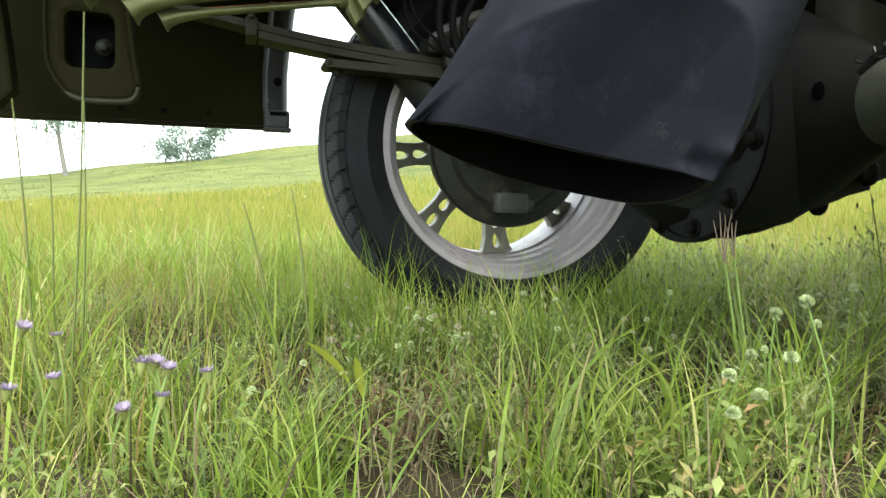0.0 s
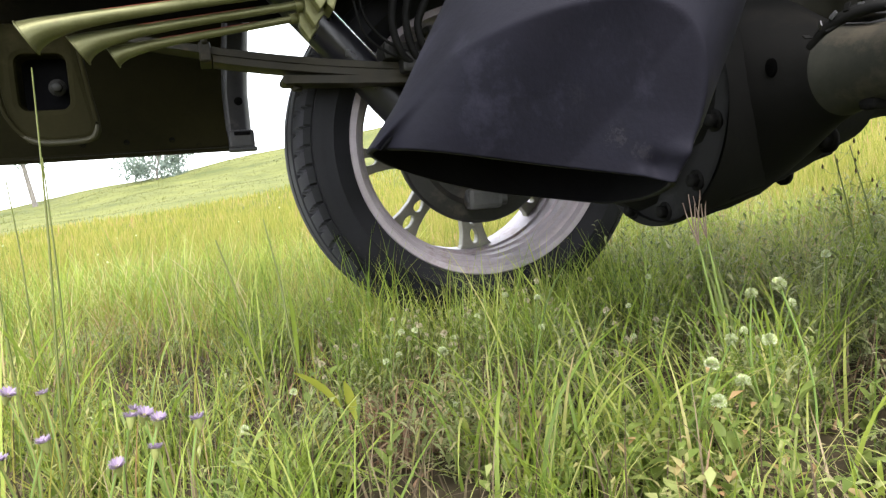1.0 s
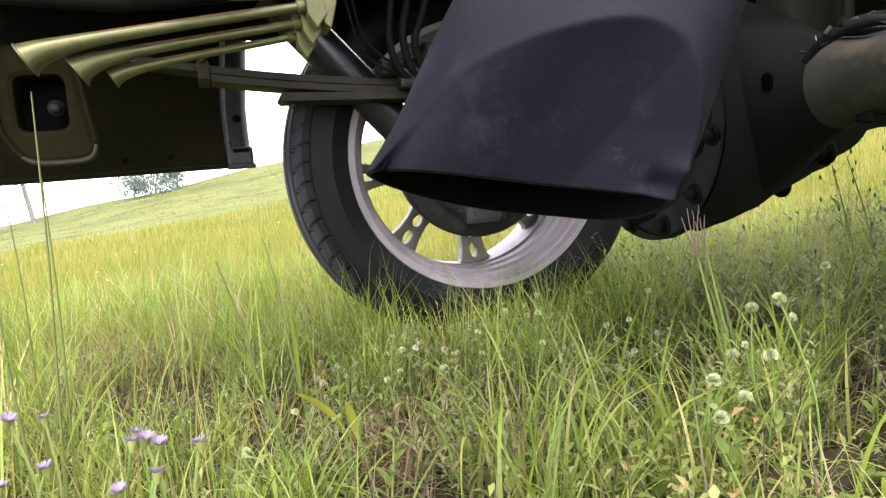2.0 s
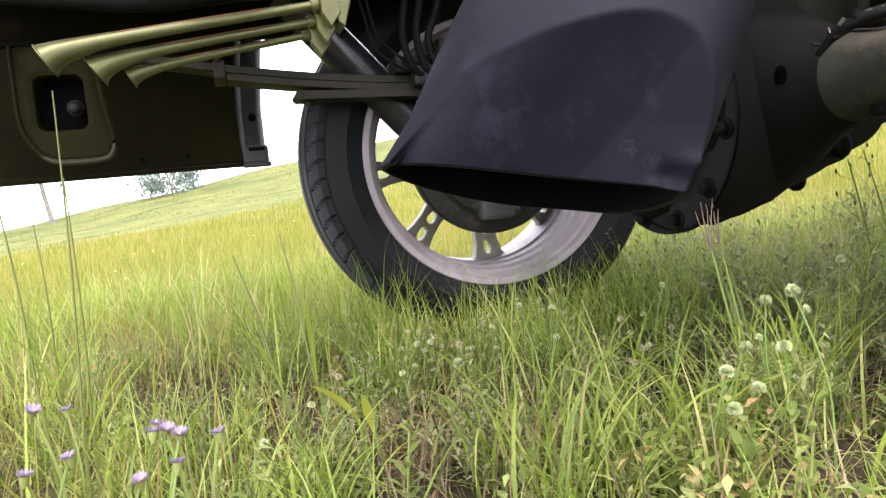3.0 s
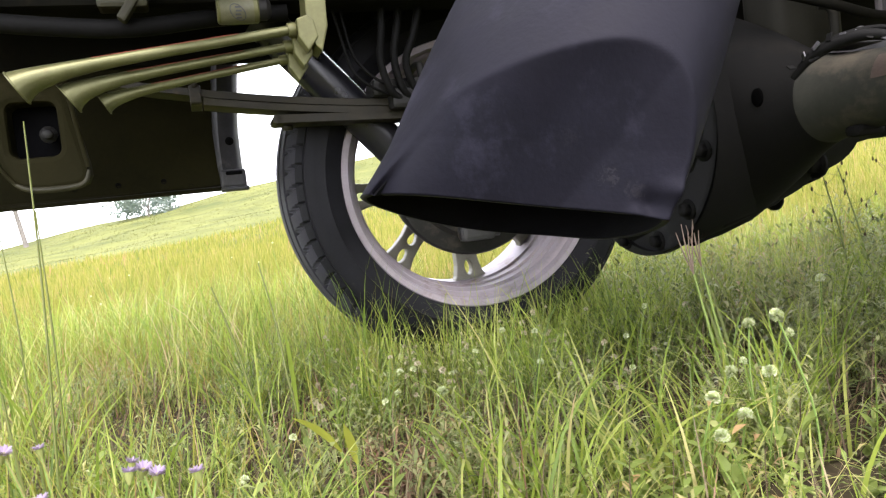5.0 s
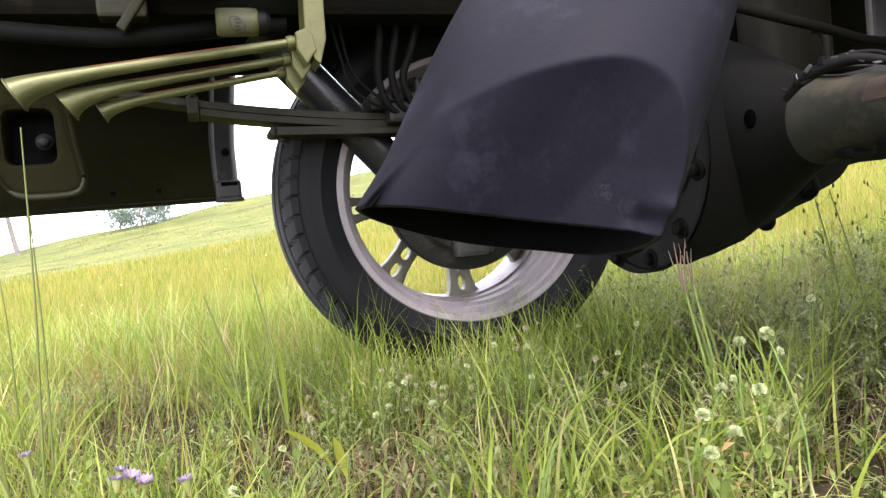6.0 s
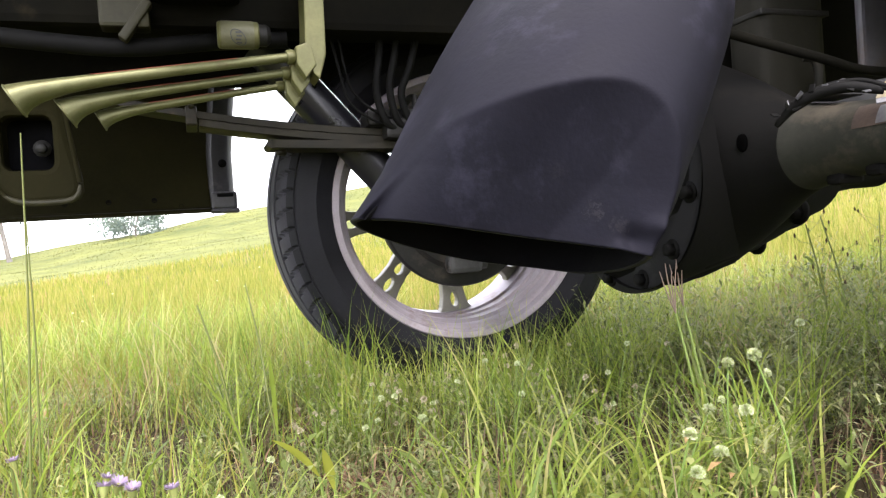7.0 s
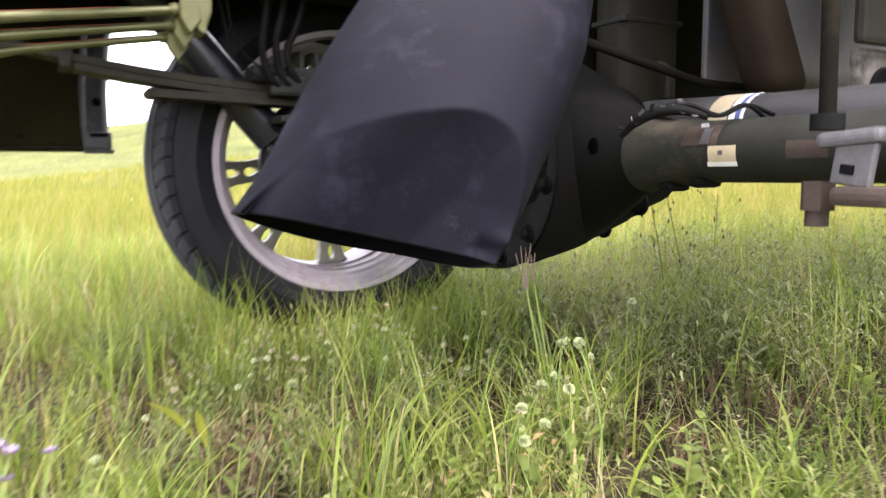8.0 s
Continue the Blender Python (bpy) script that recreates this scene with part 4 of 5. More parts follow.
def build_underside():
    """What shows beyond the axle: pipe, tank, stabiliser, link and its plate, cables and stickers."""
    c = axle_mid
    silencer = part("silencer_pipe", box(0.094, 0.06, 0.42, M_OLIVE, 0.018, pose(0.213, -0.50, 0.262), 4), truck, "dusty olive-grey silencer box behind the axle")
    part("clamp_band", box(0.097, 0.063, 0.007, M_HUB, 0.002, pose(0.213, -0.50, 0.172)), silencer)
    part("pipe_elbow", tube([(0.196, -0.555, 0.115), (0.205, -0.56, 0.112), (0.209, -0.562, 0.10), (0.208, -0.562, 0.075)], 0.005, M_OLIVE, 10, 5), silencer)
    # Added black sheet keeps the gap between silencer and tank dark.
    part("dark_backing", box(0.42, 0.012, 0.40, M_UNDER, 0.004, pose(0.30, -0.43, 0.265)), truck, "black sheet added behind the silencer to darken the gap")
    slant = Matrix(((1, 0, -0.5, 0.035), (0, 1, 0, 0), (0, 0, 1, 0), (0, 0, 0, 1)))
    tank = part("tank", box(0.24, 0.06, 0.36, M_TANK, 0.028, slant @ pose(0.362, -0.67, 0.252), 8), truck, "scuffed lilac-grey tank with a brown painted shade along its edge")
    # Brown band paints the shaded lower-left corner of the tank.
    part("tank_shade", box(0.058, 0.0615, 0.30, M_BROWN, 0.027, slant @ pose(0.2700, -0.6705, 0.2205), 8), tank, "brown band for the shade on the tank's corner")
    part("tank_flange", box(0.11, 0.01, 0.32, M_TANK, 0.004, pose(0.290, -0.592, 0.25)), tank)
    plate_b = part("mottled_plate", box(0.13, 0.01, 0.075, M_MOTTLE, 0.004, pose(0.285, -0.79, 0.066)), truck, "flaking beige plate by the link rod")
    # Dark disc painted as the shade in the plate's hole.
    part("plate_hole", lathe([(0, 0), (0.018, 0), (0.024, 0.004), (0.026, 0)], M_SOOT_SHADE, 24), plate_b, at=pose(0.262, -0.796, 0.061) @ Matrix.Rotation(math.pi, 4, "X"))
    part("side_guard", box(0.14, 0.012, 0.2, M_OLIVE, 0.006, pose(0.275, -0.803, 0.204)), truck, "dusty olive-brown side guard")
    part("stabiliser_bar", tube([(0.0, -0.61, 0.135), (0.046, -0.62, 0.118), (0.151, -0.62, 0.097), (0.22, -0.605, 0.090), (0.30, -0.60, 0.088)], 0.0048, M_UNDER, 14, 6), truck)
    link = part("link_rod", tube([(0.057, -0.882, 0.018), (0.055, -0.878, 0.25)], 0.0062, M_UNDER, 14), truck)
    part("link_bush", lathe([(0.004, 0), (0.012, 0), (0.012, 0.012), (0.004, 0.012)], M_HOSE, 20, closed=True), link, at=pose(0.057, -0.882, 0.018, 90, 0, 0))
    zinc = part("link_bracket", box(0.006, 0.030, 0.032, M_ZINC, 0.002, pose(0.042, -0.915, -0.007, 8, 0, 0)), truck, "bare zinc link bracket with a square hole")
    part("bracket_top", box(0.03, 0.048, 0.011, M_ZINC, 0.004, pose(0.050, -0.912, 0.011, -4, 0, 0)), zinc)
    # Dark tile paints the shade in the square hole.
    part("bracket_hole", box(0.003, 0.010, 0.007, M_SOOT_SHADE, 0.001, pose(0.0384, -0.912, -0.011, 8, 0, 0)), zinc)
    stub = part("stub_bolt", tube([(0.056, -0.878, -0.02), (0.056, -0.878, -0.042)], 0.0125, M_RUST, 6), truck, "rusty bolt end under the axle")
    part("bolt_thread", tube([(0.056, -0.878, -0.040), (0.056, -0.878, -0.054)], 0.0085, M_RUST, 14), stub)
    part("lower_arm", box(0.05, 0.18, 0.014, M_RUST, 0.005, pose(0.060, -0.99, -0.030)), truck)

    def band(o0, o1, a0, a1, mat, lift):
        verts, faces = [], []
        for i in range(13):
            a = radians(a0 + (a1 - a0) * i / 12)
            for o in (o0, o1):
                p = c(o)
                verts.append(p + Vector((math.cos(a), 0, math.sin(a))) * (0.0292 + lift))
        for i in range(12):
            faces.append((2 * i, 2 * i + 1, 2 * i + 3, 2 * i + 2))
        return mesh("band", verts, faces, mat)
    st = part("sticker", band(-0.785, -0.757, 172, 206, M_TAN, 0.0012), axle, "peeling tan sticker on the axle tube")
    part("sticker_mark", band(-0.786, -0.756, 199, 207, M_LABELW, 0.002), st)
    part("sticker_mark", box(0.002, 0.004, 0.004, M_INK, 0, Matrix.Translation(c(-0.77) + Vector((-0.0305, 0, -0.002)))), st)
    rust = part("rust_patch", band(-0.765, -0.715, 128, 170, M_RUST, 0.0008), axle, "rust patch on the axle tube")
    part("bright_scrape", band(-0.757, -0.748, 138, 168, M_ZINC, 0.0016), rust)
    part("rust_patch", band(-0.865, -0.83, 168, 196, M_RUST, 0.0008), axle)
    pipe2 = part("second_tube", tube([(0.185, -0.56, 0.040), (0.175, -0.72, 0.033), (0.165, -0.95, 0.028)], 0.031, M_STEEL, 28), truck, "grey tube with a banded label")
    for k, (o0, o1, mt) in enumerate(((-0.684, -0.712, M_TAN), (-0.714, -0.722, M_LABELW), (-0.7225, -0.728, M_BLUE), (-0.7285, -0.733, M_LABELW))):
        part("label_band", tube([(0.1786 + 0.0625 * (-0.66 - o0) * -1, o0, 0.0356 - 0.04 * (-0.66 - o0)), (0.1786 - 0.0625 * (-0.66 - o1), o1, 0.0356 - 0.04 * (-0.66 - o1))], 0.0318 + 0.0001 * k, mt, 28, cap=False), pipe2)
    for dz, far in ((0.0, 0.0), (0.006, 0.012)):
        part("cable", tube([(0.030, -0.705, 0.030 + dz), (0.045, -0.722, 0.040 + dz), (0.062, -0.742, 0.041 + dz), (0.074, -0.765, 0.037), (0.098, -0.775, 0.046), (0.155, -0.765, 0.026 + far), (0.21, -0.775, 0.020 + far), (0.30, -0.775, 0.020 + far)], 0.0021, M_HOSE, 10, 6), truck)
    loom = part("wiring_loom", tube([(0.026, -0.690, 0.020), (0.034, -0.708, 0.036), (0.050, -0.735, 0.043), (0.070, -0.756, 0.036)], [0.0025, 0.0045, 0.0050, 0.003], M_HOSE, 12, 6), truck, "taped wiring loom with torn foil")
    for k in range(9):
        f = k / 8
        at = Vector((0.026 + 0.044 * f, -0.692 - 0.062 * f, 0.028 + 0.016 * math.sin(math.pi * f)))
        part("foil_scrap", box(0.007, 0.005, 0.0012, M_FOIL if k % 3 else M_HOSE, 0.0005, Matrix.Translation(at + Vector((-0.006, -0.004, 0.001 * (k % 4)))) @ pose(0, 0, 0, 40 + 47 * k, 23 * k, 61 * k)), loom)
    clip = part("cable_clip", box(0.032, 0.034, 0.008, M_STEEL, 0.003, pose(0.092, -0.69, 0.047)), truck)
    part("clip_bolt", bolt(0.004, 0.007, M_STEEL), clip, at=pose(0.088, -0.703, 0.050, 70, 0, 0))


build_underside()

# ---- plants ----
rng = np.random.default_rng(7)
EYE_XY = np.array((0.03, 0.0))


def spread(n, r0, r1, a0, a1, even=True):
    """Places in a sector of the plan; angles in degrees from straight ahead."""
    r = np.sqrt(rng.uniform(r0 * r0, r1 * r1, n)) if even else np.exp(rng.uniform(math.log(r0), math.log(r1), n))
    a = np.radians(rng.uniform(a0, a1, n))
    return EYE_XY[0] + r * np.sin(a), EYE_XY[1] + r * np.cos(a)


def bulk(name, co, tris, mat, label, category):
    """One mesh out of arrays of points and triangles."""
    me = bpy.data.meshes.new(name)
    me.vertices.add(len(co))
    me.vertices.foreach_set("co", co.astype(np.float32).ravel())
    me.loops.add(tris.size)
    me.loops.foreach_set("vertex_index", tris.astype(np.int32).ravel())
    me.polygons.add(len(tris))
    me.polygons.foreach_set("loop_start", np.arange(0, tris.size, 3, dtype=np.int32))
    me.update(calc_edges=True)
    me.polygons.foreach_set("use_smooth", np.ones(len(tris), dtype=bool))
    me.materials.append(mat)
    return tagged(new(name, me), label, category, kind="stuff")


def blades(name, x, y, length, width, lean, mat, label, segs=3, droop=0.5, category="grass", lift=0.0):
    """Many bent, tapering grass blades in one mesh."""
    n = len(x)
    length, width = np.broadcast_to(length, n), np.broadcast_to(width, n)
    head = rng.uniform(0, 2 * math.pi, n)
    tilt = np.abs(rng.normal(0, lean, n))
    curl = rng.uniform(0.2, 1.0, n) * droop
    dirx, diry = np.cos(head), np.sin(head)
    face = head + math.pi / 2 + rng.normal(0, 0.5, n)
    wx, wy = np.cos(face), np.sin(face)
    z0 = ground_z(x, y) - 0.004 + lift
    per = 2 * segs + 1
    co = np.zeros((n, per, 3))
    px, pz, ang = np.zeros(n), np.zeros(n), tilt.copy()
    for s in range(segs + 1):
        f = s / segs
        half = width * 0.5 * (1 - f ** 1.6) if s < segs else np.zeros(n)
        cx, cy, cz = x + dirx * px, y + diry * px, z0 + pz
        if s < segs:
            co[:, 2 * s] = np.stack((cx - wx * half, cy - wy * half, cz), 1)
            co[:, 2 * s + 1] = np.stack((cx + wx * half, cy + wy * half, cz), 1)
        else:
            co[:, 2 * s] = np.stack((cx, cy, cz), 1)
        px = px + np.sin(ang) * length / segs
        pz = pz + np.cos(ang) * length / segs
        ang = ang + curl * (0.5 + f)
    base = (np.arange(n) * per)[:, None]
    tri = []
    for s in range(segs - 1):
        q = 2 * s
        tri += [(q, q + 1, q + 3), (q, q + 3, q + 2)]
    q = 2 * (segs - 1)
    tri.append((q, q + 1, q + 2))
    tris = (base[:, :, None] + np.array(tri)[None]).reshape(-1, 3)
    return bulk(name, co.reshape(-1, 3), tris, mat, label, category)


def clear_of_truck(x, y):
    """Keeps stems out of the tyre."""
    dx, dy = x - HUB.x, y - HUB.y
    lon = dx * fwd.x + dy * fwd.y
    out = -(dx * inn.x + dy * inn.y)
    return ~((np.abs(lon) < 0.17) & (out > -0.01) & (out < 0.22))


BARE = ((-0.01, 0.71, 0.045), (0.41, 0.66, 0.05), (0.49, 0.78, 0.05), (0.265, 0.82, 0.045), (0.25, 1.0, 0.05), (-0.17, 1.10, 0.06), (-0.06, 0.83, 0.04), (0.105, 0.84, 0.045), (0.56, 0.76, 0.06), (-0.39, 1.10, 0.08), (-0.165, 0.94, 0.05), (0.40, 0.95, 0.06), (0.03, 1.0, 0.05))


def off_bare(x, y, share=0.1):
    """Thins the grass out over bare, littered patches and just before them."""
    r, a = np.hypot(x, y), np.arctan2(x, y)
    ok = np.ones(len(x), dtype=bool)
    luck = rng.uniform(0, 1, len(x))
    for bx, by, br in BARE:
        far = math.hypot(bx, by)
        side = np.abs(a - math.atan2(bx, by)) * r
        ok &= ~((side < br) & (r > far - 0.20) & (r < far + br) & (luck > share))
    return ok


def keep(xy, bare=True):
    ok = clear_of_truck(*xy)
    if bare:
        ok &= off_bare(*xy)
    return xy[0][ok], xy[1][ok]


def tufts(count, per, r0, r1, a0, a1, size):
    """Blade places gathered in tufts."""
    cx, cy = spread(count, r0, r1, a0, a1)
    thick = np.sin(23 * cx + 1.3) * np.sin(19 * cy + 0.7) + 0.6 * np.sin(41 * cx + 2.0) * np.sin(37 * cy)
    grown = (thick > -0.12) | (np.hypot(cx, cy) > 1.25)
    cx, cy = cx[grown], cy[grown]
    count = len(cx)
    k = rng.integers(max(2, per // 2), per * 2, count)
    x = np.repeat(cx, k) + rng.normal(0, size, k.sum())
    y = np.repeat(cy, k) + rng.normal(0, size, k.sum())
    tall = np.repeat(rng.uniform(0.6, 1.25, count), k)
    ok = clear_of_truck(x, y) & off_bare(x, y) & (np.hypot(x - EYE_XY[0], y - EYE_XY[1]) > 0.4)
    return x[ok], y[ok], tall[ok]


uni = rng.uniform
# matted litter and creeping leaves close to the soil
x, y = keep(spread(15000, 0.40, 2.2, -46, 50), False)
blades("dry_grass", x, y, uni(0.025, 0.10, len(x)), uni(0.0009, 0.0024, len(x)), 1.0, M_MAT, "matted dry brown straw under the grass", 3, 0.5, lift=uni(0.0, 0.02, len(x)))


def sprigs(name, x, y, height, mat, label, leaves=16, leaf=0.014, wide=0.0034):
    """Small upright herbs in one mesh: a thin stem with narrow leaves set round it."""
    n = len(x)
    z0 = ground_z(x, y) - 0.003
    lean = rng.normal(0, 0.30, (n, 2))
    co, tri, base = [], [], 0
    stem_w = 0.0007
    top = np.stack((x + lean[:, 0] * height, y + lean[:, 1] * height, z0 + height), 1)
    root = np.stack((x, y, z0), 1)
    off = np.zeros((n, 3))
    off[:, 0] = stem_w
    co.append(np.stack((root - off, root + off, top), 1).reshape(-1, 3))
    tri.append(np.arange(3 * n).reshape(-1, 3))
    base = 3 * n
    for k in range(leaves):
        f = 0.1 + 0.9 * (k + rng.uniform(0, 1, n)) / leaves
        p = root + (top - root) * f[:, None]
        a = k * 2.4 + rng.uniform(0, 0.8, n)
        el = rng.uniform(0.1, 0.9, n)
        d = np.stack((np.cos(a) * np.cos(el), np.sin(a) * np.cos(el), np.sin(el)), 1)
        sd = np.stack((-np.sin(a), np.cos(a), np.zeros(n)), 1)
        ln = (leaf * rng.uniform(0.6, 1.3, n) * (1.15 - 0.5 * f))[:, None]
        w_ = wide * ln / leaf * 0.5
        mid = p + d * ln * 0.5 + np.array((0, 0, 0.0012))
        tip = p + d * ln - np.array((0, 0, 0.002))
        co.append(np.stack((p, mid - sd * w_, mid + sd * w_, tip), 1).reshape(-1, 3))
        q = base + 4 * np.arange(n)[:, None]
        tri.append(np.concatenate((q + np.array((0, 1, 2)), q + np.array((1, 3, 2))), 0))
        base += 4 * n
    return bulk(name, np.concatenate(co), np.concatenate(tri), mat, label, "herbs")


at = [(bx + rng.normal(0, br * 0.6, 70), by + rng.normal(0, br * 0.8, 70)) for bx, by, br in BARE]
x, y = keep((np.concatenate([p[0] for p in at]), np.concatenate([p[1] for p in at])), False)
blades("dead_grass", x, y, uni(0.02, 0.06, len(x)), uni(0.0012, 0.0036, len(x)), 1.1, M_DEAD, "dead reddish-brown grass and leaf litter", 4, 0.5, lift=uni(0.0, 0.015, len(x)))
x, y = rng.normal(-0.005, 0.035, 130), rng.normal(0.69, 0.04, 130)
blades("dead_grass", x, y, uni(0.02, 0.05, 130), uni(0.0018, 0.0045, 130), 1.2, M_DEAD, "heap of curled dead brown leaves and stems", 4, 0.7, lift=uni(0.0, 0.02, 130))
x, y, t = tufts(560, 7, 0.54, 1.7, -46, 50, 0.03)
sprigs("low_herbs", x, y, uni(0.03, 0.085, len(x)) * t, M_HERB, "low narrow-leaved green herbs between the grass", 14, 0.019, 0.0042)
x, y, t = tufts(480, 6, 0.60, 1.25, -14, 34, 0.03)
sprigs("low_herbs", x, y, uni(0.04, 0.095, len(x)) * t, M_HERB_GREY, "dense grey-green herbs between the grass", 20, 0.020, 0.0040)
x, y, t = tufts(55, 6, 0.46, 1.2, -20, 46, 0.03)
sprigs("low_herbs", x, y, uni(0.04, 0.085, len(x)) * t, M_HERB, "small broad-leaved green herbs between the grass", 10, 0.017, 0.0075)
x, y, t = tufts(260, 5, 0.85, 1.9, 12, 50, 0.035)
sprigs("tall_herbs", x, y, uni(0.07, 0.17, len(x)) * t, M_HERB_GREY, "taller leafy herbs on the bank beside the axle", 22, 0.024, 0.0050)
# tufts of fresh grass in front of and under the truck
x, y, t = tufts(620, 11, 0.42, 1.5, -46, 50, 0.014)
blades("grass", x, y, uni(0.04, 0.135, len(x)) * t, uni(0.0011, 0.0030, len(x)), 0.6, M_GRASS, "tufts of fresh green meadow grass", 5, 0.45)
x, y, t = tufts(60, 7, 0.54, 1.0, -40, 46, 0.010)
blades("broad_grass", x, y, uni(0.07, 0.17, len(x)) * t, uni(0.0024, 0.0048, len(x)), 0.6, M_GRASS, "broad bright green grass blades", 7, 0.55)
x, y = uni(0.26, 0.52, 22), uni(0.36, 0.56, 22)
blades("broad_grass", x, y, uni(0.09, 0.18, 22), uni(0.0030, 0.0055, 22), 0.45, M_GRASS, "broad pale green grass blades", 7, 0.45)
x, y, t = tufts(110, 11, 0.54, 0.95, 2, 26, 0.016)
blades("broad_grass", x, y, uni(0.09, 0.19, len(x)) * t, uni(0.0018, 0.0038, len(x)), 0.40, M_GRASS, "clumps of bright green grass blades", 7, 0.40)
x, y, t = tufts(230, 12, 0.42, 0.80, -30, 38, 0.012)
blades("fine_grass", x, y, uni(0.05, 0.12, len(x)) * t, uni(0.0009, 0.0020, len(x)), 0.55, M_GRASS, "fine fresh green grass close to the camera", 6, 0.45)
x, y, t = tufts(16, 9, 0.52, 0.66, -16, -4, 0.012)
blades("broad_grass", x, y, uni(0.05, 0.11, len(x)) * t, uni(0.0020, 0.0042, len(x)), 0.5, M_GRASS, "clumps of bright green grass blades", 6, 0.45)
x, y = spread(80, 0.60, 1.1, -34, 44)
blades("long_grass", x, y, uni(0.13, 0.24, 80), uni(0.0014, 0.0030, 80), 0.75, M_GRASS, "long arching bright green grass blades", 8, 0.35)
x, y = spread(46, 0.44, 0.72, 3, 34)
blades("long_grass", x, y, uni(0.10, 0.19, 46), uni(0.0022, 0.0046, 46), 0.85, M_GRASS, "long arching bright green grass blades", 8, 0.55)
x, y = spread(14, 0.46, 0.66, -14, -3)
blades("long_grass", x, y, uni(0.08, 0.14, 14), uni(0.0026, 0.0046, 14), 0.7, M_GRASS, "long arching bright green grass blades", 8, 0.5)
x, y = keep(spread(900, 0.52, 2.4, -46, 0))
blades("thin_grass", x, y, uni(0.10, 0.24, len(x)), uni(0.0009, 0.0018, len(x)), 0.26, M_MEADOW, "tall thin yellow-green grass stems", 6, 0.25)
x, y = keep(spread(900, 0.62, 2.4, 0, 50))
blades("thin_grass", x, y, uni(0.08, 0.20, len(x)), uni(0.0008, 0.0017, len(x)), 0.38, M_GRASS, "tall thin green grass stems", 6, 0.3)
x, y = keep(spread(2200, 0.6, 1.8, -46, 2))
blades("grass", x, y, uni(0.05, 0.14, len(x)), uni(0.0010, 0.0022, len(x)), 0.5, M_MEADOW, "yellow-green meadow grass", 4, 0.35)
x, y, t = tufts(420, 9, 0.92, 1.35, -16, 34, 0.012)
blades("grass", x, y, uni(0.09, 0.17, len(x)) * t, uni(0.0010, 0.0022, len(x)), 0.45, M_GRASS, "fine grass standing against the tyre", 5, 0.35)
x, y, t = tufts(230, 11, 0.84, 1.16, -15, 16, 0.014)
blades("grass", x, y, uni(0.09, 0.20, len(x)) * t, uni(0.0012, 0.0028, len(x)), 0.42, M_GRASS, "bright upright grass before the wheel", 6, 0.40)
x, y, t = tufts(1100, 10, 1.0, 2.7, 6, 50, 0.018)
blades("grass", x, y, uni(0.08, 0.20, len(x)) * t, uni(0.0012, 0.0030, len(x)), 0.42, M_GRASS, "dense green grass on the bank beside the axle", 5, 0.4)
x, y = keep(spread(420, 0.45, 2.6, -46, 50))
blades("straw", x, y, uni(0.06, 0.18, len(x)), uni(0.0007, 0.0013, len(x)), 0.65, M_DRY, "dry straw-coloured and reddish stems", 4, 0.25)
x, y, t = tufts(130, 9, 0.9, 4.0, -44, -4, 0.05)
blades("straw", x, y, uni(0.08, 0.18, len(x)), uni(0.0010, 0.0022, len(x)), 0.4, M_DEAD, "reddish seeding grass in patches", 4, 0.2)
# the open meadow
x, y, t = tufts(2600, 9, 1.4, 5.0, -46, 50, 0.03)
blades("grass", x, y, uni(0.07, 0.24, len(x)) * t, uni(0.0016, 0.0036, len(x)), 0.34, M_MEADOW, "sunlit yellow-green meadow grass", 4, 0.3)
x, y, t = tufts(640, 10, 0.85, 3.2, -46, -2, 0.02)
blades("fresh_grass", x, y, uni(0.10, 0.24, len(x)) * t, uni(0.0014, 0.0036, len(x)), 0.32, M_GRASS, "taller tufts of fresh green grass in the meadow", 5, 0.35)
x, y, t = tufts(26, 10, 1.5, 2.4, -27, -18, 0.05)
blades("fresh_grass", x, y, uni(0.14, 0.25, len(x)) * t, uni(0.004, 0.008, len(x)), 0.25, M_GRASS, "stand of broad fresh green blades in the meadow", 6, 0.3)
x, y = keep(spread(16000, 1.3, 5.0, -46, 50))
blades("grass", x, y, uni(0.05, 0.16, len(x)), uni(0.0018, 0.0036, len(x)), 0.4, M_MEADOW, "short yellow-green meadow grass", 3, 0.4)
x, y = spread(15000, 0.5, 3.2, 48, 316)
blades("grass", x, y, uni(0.05, 0.15, len(x)), uni(0.002, 0.004, len(x)), 0.5, M_GRASS, "fresh green meadow grass behind the truck", 3, 0.4)
x, y = spread(40000, 0.7, 6.0, 50, 314)
blades("grass", x, y, uni(0.05, 0.18, len(x)), uni(0.002, 0.005, len(x)), 0.45, M_MEADOW, "meadow grass on every side of the truck", 3, 0.4)
x, y = spread(70000, 4.5, 20.0, -46, 50, even=False)
blades("grass", x, y, uni(0.08, 0.24, len(x)), 0.003 + 0.0010 * np.hypot(x, y), 0.35, M_MEADOW, "sunlit yellow-green meadow grass", 2, 0.4)
x, y = spread(90000, 17.0, 60.0, -46, 50)
blades("hill_grass", x, y, uni(0.02, 0.06, len(x)), 0.0007 * np.hypot(x, y), 0.8, M_HILL, "patchy olive-green grass on the hill", 2, 0.5)


def lift_to(name, x, y, label, category, group):
    ob = new(name)
    ob.location = (x, y, float(ground_z(x, y)) - 0.003)
    return tagged(ob, label, category, group)


